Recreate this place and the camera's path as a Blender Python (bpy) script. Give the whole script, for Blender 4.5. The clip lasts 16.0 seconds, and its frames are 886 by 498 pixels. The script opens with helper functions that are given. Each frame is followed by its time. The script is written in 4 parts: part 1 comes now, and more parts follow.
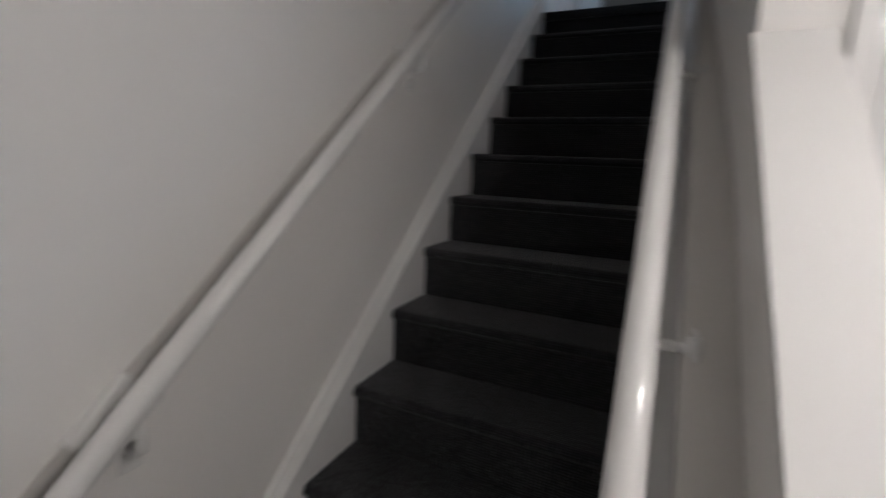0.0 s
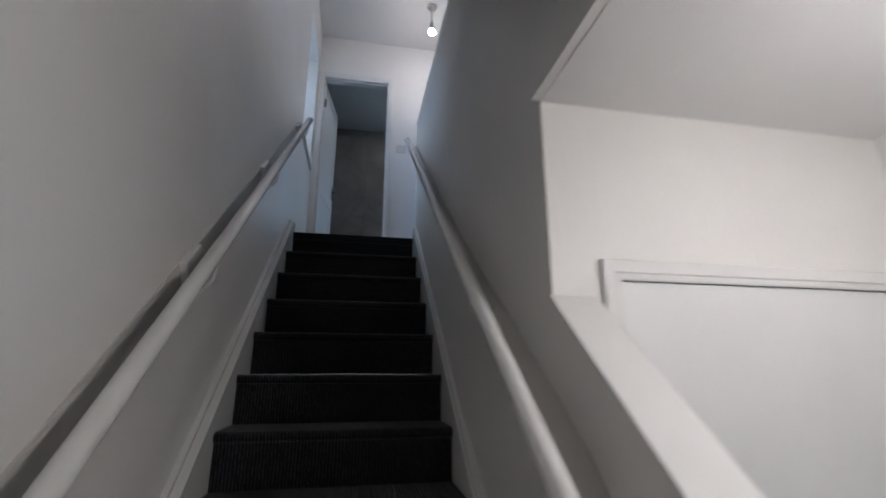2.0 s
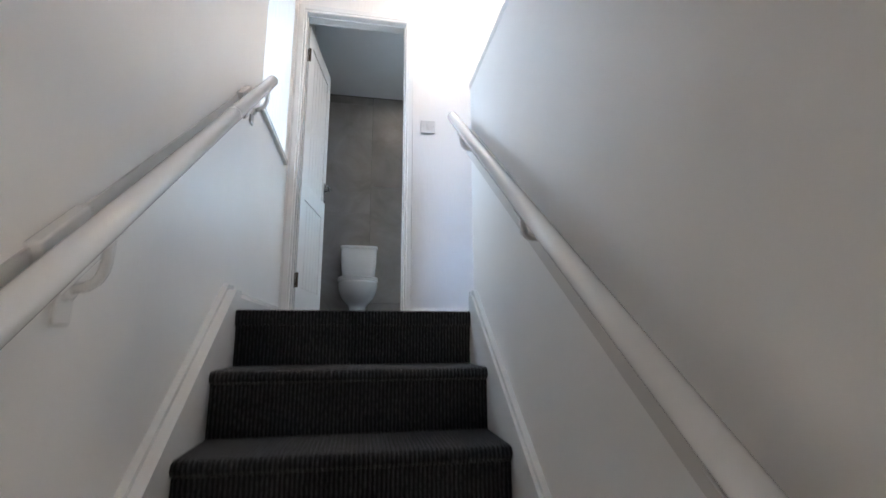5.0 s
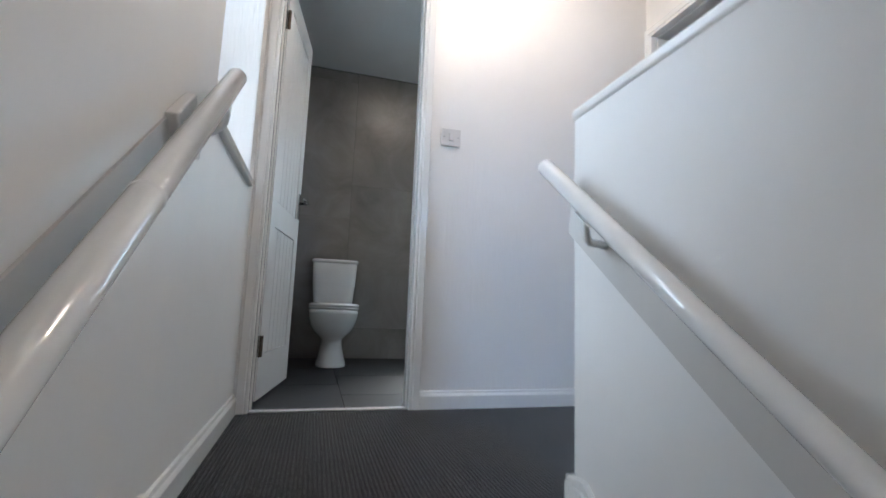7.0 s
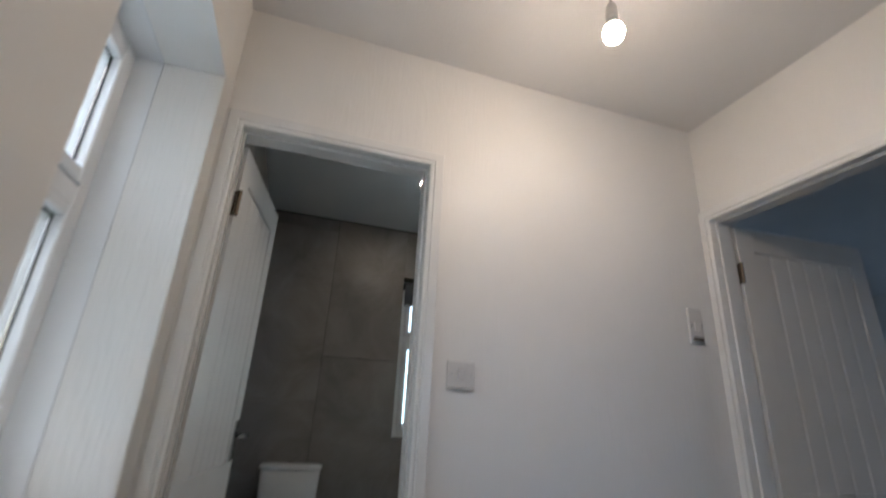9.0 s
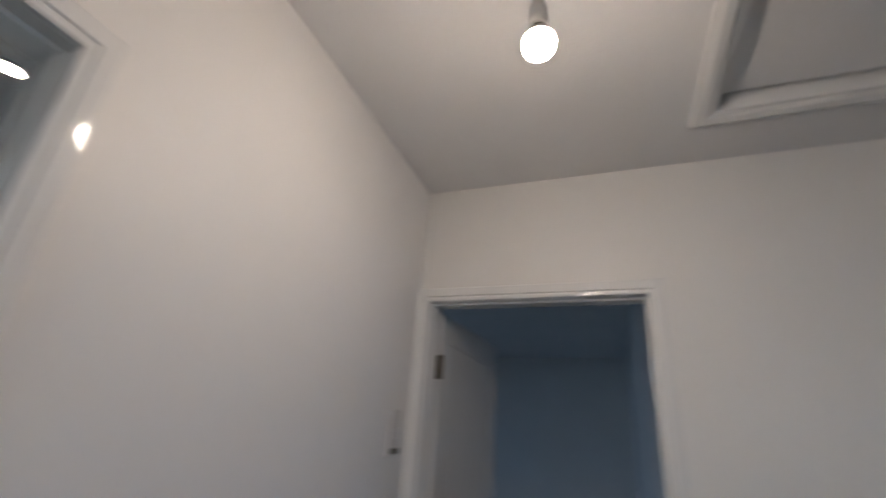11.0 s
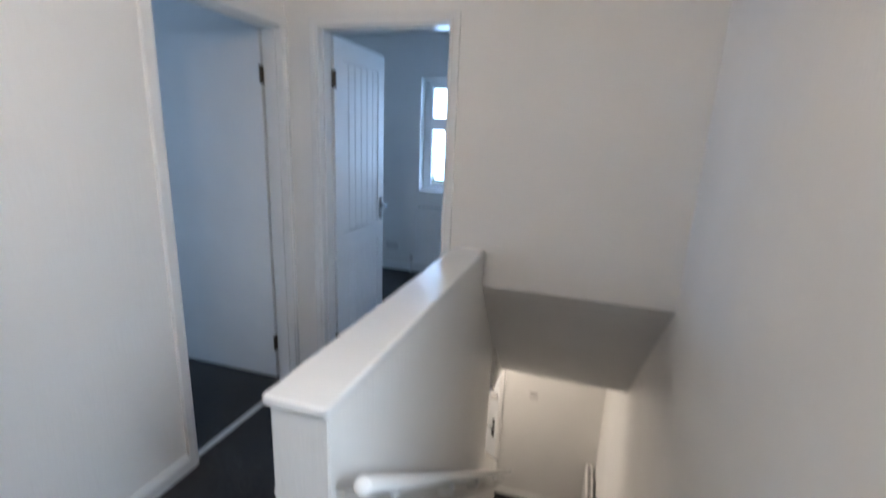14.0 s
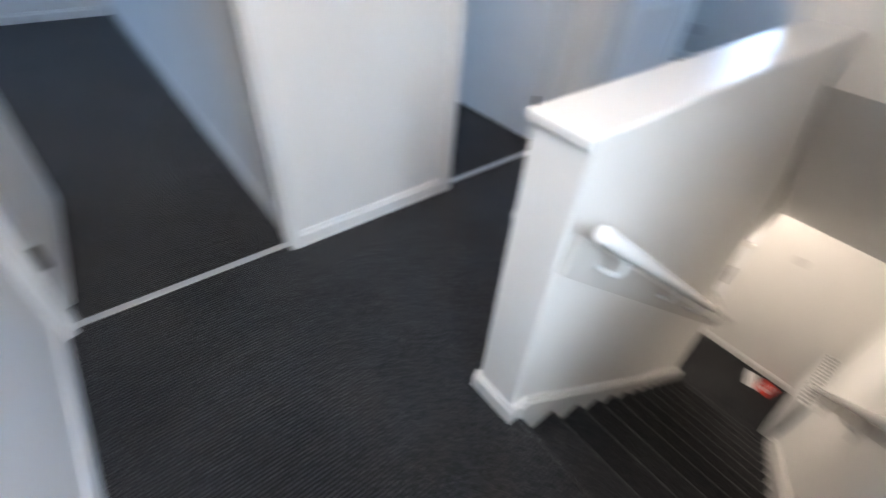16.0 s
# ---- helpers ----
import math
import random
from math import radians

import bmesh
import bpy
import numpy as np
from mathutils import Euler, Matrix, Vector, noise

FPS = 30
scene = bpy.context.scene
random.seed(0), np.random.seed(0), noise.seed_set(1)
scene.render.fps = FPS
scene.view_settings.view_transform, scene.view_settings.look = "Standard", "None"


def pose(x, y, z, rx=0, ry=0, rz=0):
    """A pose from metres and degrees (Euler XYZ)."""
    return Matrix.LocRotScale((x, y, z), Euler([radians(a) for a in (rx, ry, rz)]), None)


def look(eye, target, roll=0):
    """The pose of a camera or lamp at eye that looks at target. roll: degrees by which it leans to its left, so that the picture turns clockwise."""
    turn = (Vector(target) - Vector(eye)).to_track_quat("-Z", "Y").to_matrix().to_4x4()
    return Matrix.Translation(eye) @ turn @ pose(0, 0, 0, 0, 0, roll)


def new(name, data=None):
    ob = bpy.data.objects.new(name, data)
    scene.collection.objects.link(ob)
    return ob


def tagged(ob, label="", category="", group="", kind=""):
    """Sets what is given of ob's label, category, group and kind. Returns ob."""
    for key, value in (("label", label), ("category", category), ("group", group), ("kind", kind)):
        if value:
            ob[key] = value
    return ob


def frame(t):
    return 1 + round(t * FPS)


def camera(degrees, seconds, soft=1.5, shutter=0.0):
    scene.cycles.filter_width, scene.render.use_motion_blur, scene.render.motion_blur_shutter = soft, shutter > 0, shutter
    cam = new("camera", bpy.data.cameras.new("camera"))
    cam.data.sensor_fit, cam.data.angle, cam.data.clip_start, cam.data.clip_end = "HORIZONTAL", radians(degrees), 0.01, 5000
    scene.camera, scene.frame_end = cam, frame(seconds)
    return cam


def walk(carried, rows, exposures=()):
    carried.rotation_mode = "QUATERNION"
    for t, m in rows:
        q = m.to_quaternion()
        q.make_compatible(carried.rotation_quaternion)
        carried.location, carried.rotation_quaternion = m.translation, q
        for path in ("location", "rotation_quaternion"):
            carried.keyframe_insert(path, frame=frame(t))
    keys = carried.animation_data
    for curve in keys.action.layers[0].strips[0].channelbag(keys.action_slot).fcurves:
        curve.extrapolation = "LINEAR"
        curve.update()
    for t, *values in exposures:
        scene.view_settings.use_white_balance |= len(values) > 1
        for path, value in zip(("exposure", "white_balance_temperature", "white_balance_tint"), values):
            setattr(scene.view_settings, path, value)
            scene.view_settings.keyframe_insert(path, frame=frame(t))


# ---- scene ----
cam = camera(89.2, 16.0, soft=1.5, shutter=0.8)
PATH = [
    (0, (0.809, -3.069, 1.615), (-0.003, -1.277, 1.257), 2.7),
    (0.5, (0.743, -3.150, 1.630), (0.652, -1.184, 1.272), 0.3),
    (1, (0.646, -3.290, 1.648), (1.124, -1.360, 1.428), -0.9),
    (1.5, (0.547, -3.327, 1.698), (1.067, -1.419, 1.999), -0.8),
    (2, (0.497, -3.074, 1.691), (0.861, -1.180, 2.221), 0.0),
    (2.5, (0.479, -2.728, 1.723), (0.793, -0.842, 2.308), -0.2),
    (3, (0.448, -2.376, 1.822), (0.757, -0.492, 2.418), -1.1),
    (3.5, (0.494, -2.185, 2.012), (0.826, -0.284, 2.538), -1.3),
    (6, (0.370, -1.279, 2.797), (0.750, 0.649, 3.168), 0.9),
    (6.5, (0.298, -1.113, 2.928), (0.725, 0.811, 3.272), 1.9),
    (7, (0.282, -0.933, 3.068), (0.817, 0.977, 3.324), 2.2),
    (7.5, (0.297, -0.755, 3.227), (0.824, 1.163, 3.437), 2.2),
    (8, (0.268, -0.550, 3.394), (0.758, 1.379, 3.590), 1.7),
    (8.5, (0.309, -0.419, 3.584), (0.835, 1.467, 3.992), 2.2),
    (8.7, (0.315, -0.399, 3.661), (0.841, 1.440, 4.247), 2.4),
    (10.8, (0.472, 0.269, 4.103), (2.017, 1.280, 4.872), 6.3),
    (11, (0.442, 0.371, 4.134), (2.157, 1.047, 4.910), 4.3),
    (11.5, (0.452, 0.467, 4.256), (2.317, 0.648, 4.955), 4.2),
    (12, (0.548, 0.547, 4.228), (2.365, 0.142, 4.959), 0.9),
    (12.3, (0.543, 0.575, 4.224), (2.224, -0.228, 4.953), 2.0),
    (12.5, (0.528, 0.598, 4.235), (2.012, -0.543, 4.940), 2.3),
    (13, (0.489, 0.713, 4.205), (1.487, -0.958, 4.665), -0.3),
    (13.5, (0.491, 0.725, 4.189), (1.157, -1.161, 4.182), 1.2),
    (13.8, (0.479, 0.748, 4.128), (1.076, -1.133, 3.804), 2.1),
    (14, (0.448, 0.733, 4.122), (1.022, -1.119, 3.633), 2.5),
    (14.5, (0.431, 0.714, 4.051), (0.899, -1.045, 3.223), 3.6),
    (14.8, (0.429, 0.691, 4.017), (0.867, -1.001, 3.045), 3.4),
    (15, (0.432, 0.689, 4.000), (0.924, -0.944, 2.954), 2.2),
    (15.5, (0.481, 0.691, 3.940), (1.149, -0.743, 2.716), 4.7),
    (16, (0.514, 0.699, 3.934), (1.640, -0.295, 2.613), 4.8),
]
walk(cam, [(t, look(eye, target, roll)) for t, eye, target, roll in PATH],
     exposures=[(0.0, -0.1, 5750, 12), (1.0, 0.0, 5550, 12), (1.5, -0.28, 5550, 12), (2.0, -0.25, 5600, 12), (2.5, 0.1, 5750, 13), (3.5, 1.45, 5950, 13), (6.0, 1.15, 6320, 12), (7.0, 0.93, 6400, 12), (7.5, 0.7, 6700, 12), (8.0, 0.4, 6800, 13), (8.7, 0.05, 6950, 13),
                (11.0, -0.5, 6800, 14), (12.0, -0.3, 6500, 13), (13.0, 0.25, 6500, 13), (13.5, 0.6, 6500, 12), (14.0, 0.74, 6550, 12), (14.5, 0.88, 6580, 12), (15.0, 1.03, 6580, 12), (16.0, 1.36, 6700, 13)])

# ------------------------------------------------------------------ plan (metres; z = 0 is the hall floor)
RISE, GOING, RISERS = 0.187, 0.223, 14
L = RISE * RISERS            # landing level
W = 0.913                    # clear width between the stair walls
WO = 1.032                   # far face of the wall beside the stair
N, E, S = 1.065, 2.004, -1.39
CEIL = L + 2.488
HALL_CEIL = L - 0.25
CLOSET_Y = -2.118
OUT_S = -3.84
BATH_N = 2.93

# ------------------------------------------------------------------ world and lights
world = bpy.data.worlds.new("overcast_sky")
scene.world = world
world.use_nodes = True
wn = world.node_tree.nodes
sky = wn.new("ShaderNodeTexSky")
sky.sky_type = "NISHITA"
sky.sun_disc = False
sky.sun_elevation = radians(42)
sky.sun_rotation = radians(200)
sky.dust_density = 1.2
wn["Background"].inputs["Strength"].default_value = 0.15
world.node_tree.links.new(sky.outputs["Color"], wn["Background"].inputs["Color"])

sun = new("sun", bpy.data.lights.new("sun", "SUN"))
sun.data.energy, sun.data.angle, sun.data.color = 1.2, radians(20), (1.0, 0.96, 0.9)
sun.matrix_world = look((0, 0, 20), (0 + 6 * math.sin(radians(200)), 6 * math.cos(radians(200)), 14.6))


def window_light(name, eye, target, sx, sy, power, colour=(0.36, 0.61, 1.0)):
    """Skylight that falls in through a window opening."""
    lamp = new(name, bpy.data.lights.new(name, "AREA"))
    lamp.data.shape, lamp.data.size, lamp.data.size_y = "RECTANGLE", sx, sy
    lamp.data.energy, lamp.data.color = power, colour
    lamp.data.spread = radians(150)
    lamp.matrix_world = look(eye, target)
    return lamp


window_light("skylight_landing", (-0.72, 0.92, L + 2.06), (0.45, 0.14, L + 1.00), 1.0, 1.2, 33, (0.66, 0.83, 1.0))
window_light("skylight_bath", (1.405, BATH_N + 0.42, L + 1.56), (1.405, 1.9, L + 1.35), 0.7, 1.15, 7.0, (0.55, 0.78, 1.0))
window_light("skylight_bedroom_front", (1.66, OUT_S - 0.50, L + 1.58), (1.66, -2.8, L + 1.25), 1.1, 1.2, 26)
window_light("skylight_bedroom_back", (4.4, 3.98, L + 1.75), (4.4, 2.3, L + 0.45), 1.4, 1.16, 17)
window_light("skylight_bedroom_small", (5.36, -0.6, L + 1.58), (4.0, -0.6, L + 1.2), 1.0, 1.16, 11)
window_light("skylight_living_room", (5.30, -2.9, 1.45), (4.0, -2.9, 1.35), 1.16, 1.16, 7, (0.80, 0.90, 1.0))

# ------------------------------------------------------------------ materials


def nodes_of(name, rough=0.5, metal=0.0):
    m = bpy.data.materials.new(name)
    m.use_nodes = True
    t = m.node_tree
    b = t.nodes["Principled BSDF"]
    b.inputs["Roughness"].default_value = rough
    b.inputs["Metallic"].default_value = metal
    return m, t, b


def coords(t, scale):
    tc = t.nodes.new("ShaderNodeTexCoord")
    mp = t.nodes.new("ShaderNodeMapping")
    mp.inputs["Scale"].default_value = scale
    t.links.new(tc.outputs["Object"], mp.inputs["Vector"])
    return mp.outputs["Vector"]


def noise_at(t, scale, detail=4.0, stretch=(1, 1, 1), distortion=0.0):
    n = t.nodes.new("ShaderNodeTexNoise")
    n.inputs["Scale"].default_value = scale
    n.inputs["Detail"].default_value = detail
    n.inputs["Distortion"].default_value = distortion
    t.links.new(coords(t, stretch), n.inputs["Vector"])
    return n.outputs["Fac"]


def ramp(t, fac, lo, hi, a=0.3, b=0.7):
    r = t.nodes.new("ShaderNodeValToRGB")
    r.color_ramp.elements[0].position, r.color_ramp.elements[0].color = a, (*lo, 1)
    r.color_ramp.elements[1].position, r.color_ramp.elements[1].color = b, (*hi, 1)
    t.links.new(fac, r.inputs["Fac"])
    return r.outputs["Color"]


def bump(t, b, height, strength, distance, before=None):
    n = t.nodes.new("ShaderNodeBump")
    n.inputs["Strength"].default_value = strength
    n.inputs["Distance"].default_value = distance
    t.links.new(height, n.inputs["Height"])
    if before is not None:
        t.links.new(before, n.inputs["Normal"])
    t.links.new(n.outputs["Normal"], b.inputs["Normal"])
    return n.outputs["Normal"]


def painted(name, lo, hi, rough, grain, grain_dist, stretch=(1, 1, 1), strength=0.6, patch=1.7, drips=0.0):
    """Paint with a broad unevenness and a fine relief."""
    m, t, b = nodes_of(name, rough)
    t.links.new(ramp(t, noise_at(t, patch, 5), lo, hi), b.inputs["Base Color"])
    r = t.nodes.new("ShaderNodeMapRange")
    r.inputs["To Min"].default_value, r.inputs["To Max"].default_value = rough * 0.8, min(1.0, rough * 1.25)
    t.links.new(noise_at(t, 9, 3), r.inputs["Value"])
    t.links.new(r.outputs["Result"], b.inputs["Roughness"])
    n = bump(t, b, noise_at(t, grain, 3, stretch, 0.4), strength, grain_dist)
    if drips:
        bump(t, b, ramp(t, noise_at(t, 26, 2, (1, 1, 0.22), 0.8), (0, 0, 0), (1, 1, 1), 0.45, 0.72), 0.22, drips, n)
    return m


WALL = painted("ripple_wallpaper_paint", (0.775, 0.76, 0.735), (0.825, 0.81, 0.785), 0.45, 80, 0.003, (1, 1, 0.13), 0.26, drips=0.0018)
RIPPLE = painted("heavy_ripple_wallpaper_paint", (0.775, 0.76, 0.735), (0.825, 0.81, 0.785), 0.45, 85, 0.005, (1, 1, 0.12), 0.46)
PLASTER = painted("plaster_paint", (0.77, 0.765, 0.75), (0.82, 0.815, 0.80), 0.6, 140, 0.002, (1, 1, 1), 0.4)
CEILING = painted("ceiling_paint", (0.74, 0.735, 0.73), (0.79, 0.785, 0.78), 0.75, 110, 0.002, (1, 1, 1), 0.5)
GLOSS = painted("gloss_paint", (0.78, 0.775, 0.76), (0.82, 0.815, 0.80), 0.085, 75, 0.0013, (1, 0.16, 0.3), 0.40, 4)
SATIN = painted("satin_paint", (0.78, 0.775, 0.76), (0.82, 0.815, 0.80), 0.30, 75, 0.0013, (1, 0.16, 0.3), 0.35, 4)
DOORPAINT = painted("door_paint", (0.76, 0.76, 0.755), (0.81, 0.81, 0.805), 0.37, 160, 0.0008, (1, 1, 0.15), 0.4, 3)
PVC = painted("window_plastic", (0.80, 0.81, 0.82), (0.84, 0.85, 0.86), 0.205, 60, 0.0005, (1, 1, 1), 0.2, 6)
SWITCHPLASTIC = painted("switch_plastic", (0.62, 0.60, 0.58), (0.68, 0.66, 0.64), 0.37, 90, 0.0003, (1, 1, 1), 0.2, 8)
CERAMIC = painted("glazed_ceramic", (0.80, 0.81, 0.82), (0.84, 0.85, 0.86), 0.07, 12, 0.0006, (1, 1, 1), 0.15, 5)
ENAMEL = painted("radiator_enamel", (0.76, 0.755, 0.74), (0.81, 0.80, 0.79), 0.37, 70, 0.0006, (1, 1, 1), 0.2, 5)
DULLPAINT = painted("dull_off_white_paint", (0.58, 0.56, 0.53), (0.64, 0.62, 0.59), 0.6, 80, 0.002, (1, 1, 0.13), 0.3)
AGED = painted("yellowed_plastic", (0.50, 0.45, 0.36), (0.57, 0.52, 0.43), 0.4, 90, 0.0004, (1, 1, 1), 0.2, 6)
PAPER_WHITE = painted("white_paper", (0.72, 0.72, 0.72), (0.82, 0.82, 0.82), 0.7, 80, 0.0005)
PAPER_RED = painted("red_paper", (0.58, 0.035, 0.02), (0.66, 0.05, 0.03), 0.5, 80, 0.0005)
HINGE = painted("tarnished_hinge_metal", (0.06, 0.045, 0.03), (0.14, 0.11, 0.08), 0.4, 60, 0.0005)
HINGE.node_tree.nodes["Principled BSDF"].inputs["Metallic"].default_value = 0.8
STEEL = painted("brushed_steel", (0.5, 0.5, 0.5), (0.62, 0.62, 0.62), 0.2, 120, 0.0003)
STEEL.node_tree.nodes["Principled BSDF"].inputs["Metallic"].default_value = 1.0
ALU = painted("bright_aluminium", (0.70, 0.70, 0.69), (0.82, 0.82, 0.81), 0.38, 120, 0.0004)
ALU.node_tree.nodes["Principled BSDF"].inputs["Metallic"].default_value = 0.7
RUBBER = painted("black_rubber", (0.02, 0.02, 0.02), (0.035, 0.035, 0.035), 0.6, 60, 0.0005)
SLATE = painted("blind_fabric", (0.06, 0.065, 0.075), (0.09, 0.095, 0.105), 0.8, 200, 0.0005)
FLEX = painted("bakelite_white", (0.55, 0.53, 0.50), (0.62, 0.60, 0.57), 0.38, 60, 0.0003)


def carpet_material(name, axis):
    """Dark ribbed cord carpet; ribs run along y, 11 mm apart."""
    m, t, b = nodes_of(name, 0.95)
    tc = t.nodes.new("ShaderNodeTexCoord")
    w = t.nodes.new("ShaderNodeTexWave")
    w.bands_direction = axis
    w.inputs["Scale"].default_value = math.tau / 20 / 0.0115
    w.inputs["Distortion"].default_value = 1.1
    w.inputs["Detail"].default_value = 2
    w.inputs["Detail Scale"].default_value = 3
    t.links.new(tc.outputs["Object"], w.inputs["Vector"])
    rib = w.outputs["Fac"]
    split = t.nodes.new("ShaderNodeSeparateXYZ")
    t.links.new(tc.outputs["Object"], split.inputs[0])
    along = t.nodes.new("ShaderNodeMath")
    t.links.new(split.outputs["Y"], along.inputs[0])
    t.links.new(split.outputs["Z"], along.inputs[1])
    row = t.nodes.new("ShaderNodeCombineXYZ")
    t.links.new(along.outputs[0], row.inputs["X"])
    t.links.new(split.outputs["X"], row.inputs["Y"])
    loops = t.nodes.new("ShaderNodeTexWave")
    loops.inputs["Scale"].default_value = math.tau / 20 / 0.0085
    loops.inputs["Distortion"].default_value = 2.2
    loops.inputs["Detail"].default_value = 2
    loops.inputs["Detail Scale"].default_value = 2.5
    t.links.new(row.outputs[0], loops.inputs["Vector"])
    fleck = noise_at(t, 150, 3, (1, 0.45, 0.45))
    speck = t.nodes.new("ShaderNodeMath")
    speck.operation = "MULTIPLY"
    t.links.new(ramp(t, loops.outputs["Fac"], (0.35, 0.35, 0.35), (1, 1, 1), 0.2, 0.8), speck.inputs[0])
    t.links.new(ramp(t, fleck, (0.2, 0.2, 0.2), (1, 1, 1), 0.32, 0.68), speck.inputs[1])
    mix = t.nodes.new("ShaderNodeMath")
    mix.operation = "MULTIPLY"
    t.links.new(rib, mix.inputs[0])
    t.links.new(speck.outputs[0], mix.inputs[1])
    big = t.nodes.new("ShaderNodeMixRGB")
    big.blend_type = "MULTIPLY"
    big.inputs["Fac"].default_value = 1.0
    t.links.new(ramp(t, mix.outputs[0], (0.014, 0.014, 0.0151), (0.090, 0.090, 0.0965), 0.08, 0.85), big.inputs["Color1"])
    t.links.new(ramp(t, noise_at(t, 2.6, 5), (0.6, 0.6, 0.63), (1.2, 1.2, 1.2)), big.inputs["Color2"])
    t.links.new(big.outputs["Color"], b.inputs["Base Color"])
    b.inputs["Specular IOR Level"].default_value = 0.2
    b.inputs["Sheen Weight"].default_value = 0.2
    b.inputs["Sheen Roughness"].default_value = 0.4
    n = bump(t, b, rib, 0.7, 0.004)
    bump(t, b, speck.outputs[0], 0.6, 0.003, n)
    return m


CARPET = carpet_material("ribbed_cord_carpet", "X")


def tile_material(name, lo, hi, rough, scale):
    m, t, b = nodes_of(name, rough)
    info = t.nodes.new("ShaderNodeObjectInfo")
    add = t.nodes.new("ShaderNodeVectorMath")
    add.operation = "MULTIPLY_ADD"
    tc = t.nodes.new("ShaderNodeTexCoord")
    t.links.new(info.outputs["Random"], add.inputs[0])
    add.inputs[1].default_value = (7, 5, 9)
    t.links.new(tc.outputs["Object"], add.inputs[2])
    n = t.nodes.new("ShaderNodeTexNoise")
    n.inputs["Scale"].default_value, n.inputs["Detail"].default_value, n.inputs["Roughness"].default_value = scale, 8, 0.62
    n.inputs["Distortion"].default_value = 0.8
    t.links.new(add.outputs["Vector"], n.inputs["Vector"])
    t.links.new(ramp(t, n.outputs["Fac"], lo, hi, 0.3, 0.72), b.inputs["Base Color"])
    bump(t, b, noise_at(t, 60, 4), 0.25, 0.001)
    return m


WALLTILE = tile_material("grey_stone_wall_tile", (0.185, 0.170, 0.158), (0.325, 0.302, 0.280), 0.42, 2.4)
FLOORTILE = tile_material("slate_floor_tile", (0.016, 0.018, 0.022), (0.030, 0.033, 0.039), 0.5, 3.0)
GROUT = painted("grey_grout", (0.10, 0.095, 0.09), (0.15, 0.14, 0.13), 0.9, 120, 0.001)
BRICK = painted("outside_render", (0.35, 0.32, 0.29), (0.45, 0.42, 0.38), 0.9, 40, 0.004)
GRASS = painted("rough_grass", (0.07, 0.10, 0.04), (0.14, 0.18, 0.08), 0.95, 30, 0.02, patch=0.6)
ROOFTILE = painted("slate_roof", (0.08, 0.08, 0.085), (0.13, 0.13, 0.135), 0.7, 30, 0.01)


def glass_material(name, rough, tint):
    m, t, b = nodes_of(name, rough)
    b.inputs["Transmission Weight"].default_value = 1.0
    b.inputs["Base Color"].default_value = (*tint, 1)
    b.inputs["IOR"].default_value = 1.45
    if rough > 0.1:
        bump(t, b, noise_at(t, 70, 2), 0.5, 0.003)
    return m


GLASS = glass_material("clear_glass", 0.0, (0.95, 0.98, 1.0))
FROSTED = glass_material("frosted_glass", 0.5, (0.80, 0.95, 0.92))


def lamp_material(name, colour, strength):
    m, t, b = nodes_of(name, 0.3)
    b.inputs["Base Color"].default_value = (0.8, 0.8, 0.8, 1)
    b.inputs["Emission Color"].default_value = (*colour, 1)
    b.inputs["Emission Strength"].default_value = strength
    return m


BULB = lamp_material("lit_bulb", (1.0, 0.86, 0.735), 330)
HALLBULB = lamp_material("lit_hall_bulb", (1.0, 0.88, 0.75), 500)
DOWNLIGHT = lamp_material("lit_downlight", (1.0, 0.85, 0.7), 480)

# ------------------------------------------------------------------ mesh helpers


def box(bm, x0, x1, y0, y1, z0, z1, bevel=0.0, segments=1):
    vs = [bm.verts.new((x, y, z)) for x in (x0, x1) for y in (y0, y1) for z in (z0, z1)]
    a, b, c, d, e, f, g, h = vs
    faces = [bm.faces.new(q) for q in ((a, b, d, c), (e, g, h, f), (a, e, f, b), (c, d, h, g), (a, c, g, e), (b, f, h, d))]
    if bevel:
        edges = list({ed for fc in faces for ed in fc.edges})
        bmesh.ops.bevel(bm, geom=edges, offset=bevel, segments=segments, affect="EDGES", profile=0.5)
    return bm


def boxed(*a, **k):
    return box(bmesh.new(), *a, **k)


def mesh_of(name, bm, material, smooth=False):
    bmesh.ops.recalc_face_normals(bm, faces=bm.faces)
    me = bpy.data.meshes.new(name)
    if smooth:
        for fc in bm.faces:
            fc.smooth = True
    bm.to_mesh(me)
    bm.free()
    me.materials.append(material)
    return me


def solid(name, bm, material, label, kind="", category="", smooth=False):
    ob = new(name, mesh_of(name, bm, material, smooth))
    return tagged(ob, label, category, kind=kind)


def structure(name, bm, material, label, smooth=False):
    return solid(name, bm, material, label, "structure", name.split("_")[0], smooth)


def part(name, bm, material, parent, label="", smooth=False):
    ob = new(name, mesh_of(name, bm, material, smooth))
    ob.parent = parent
    return tagged(ob, label)


def thing(name, label, category, m=None, kind="", group=""):
    ob = new(name)
    if m is not None:
        ob.matrix_world = m
    return tagged(ob, label, category, group, kind)


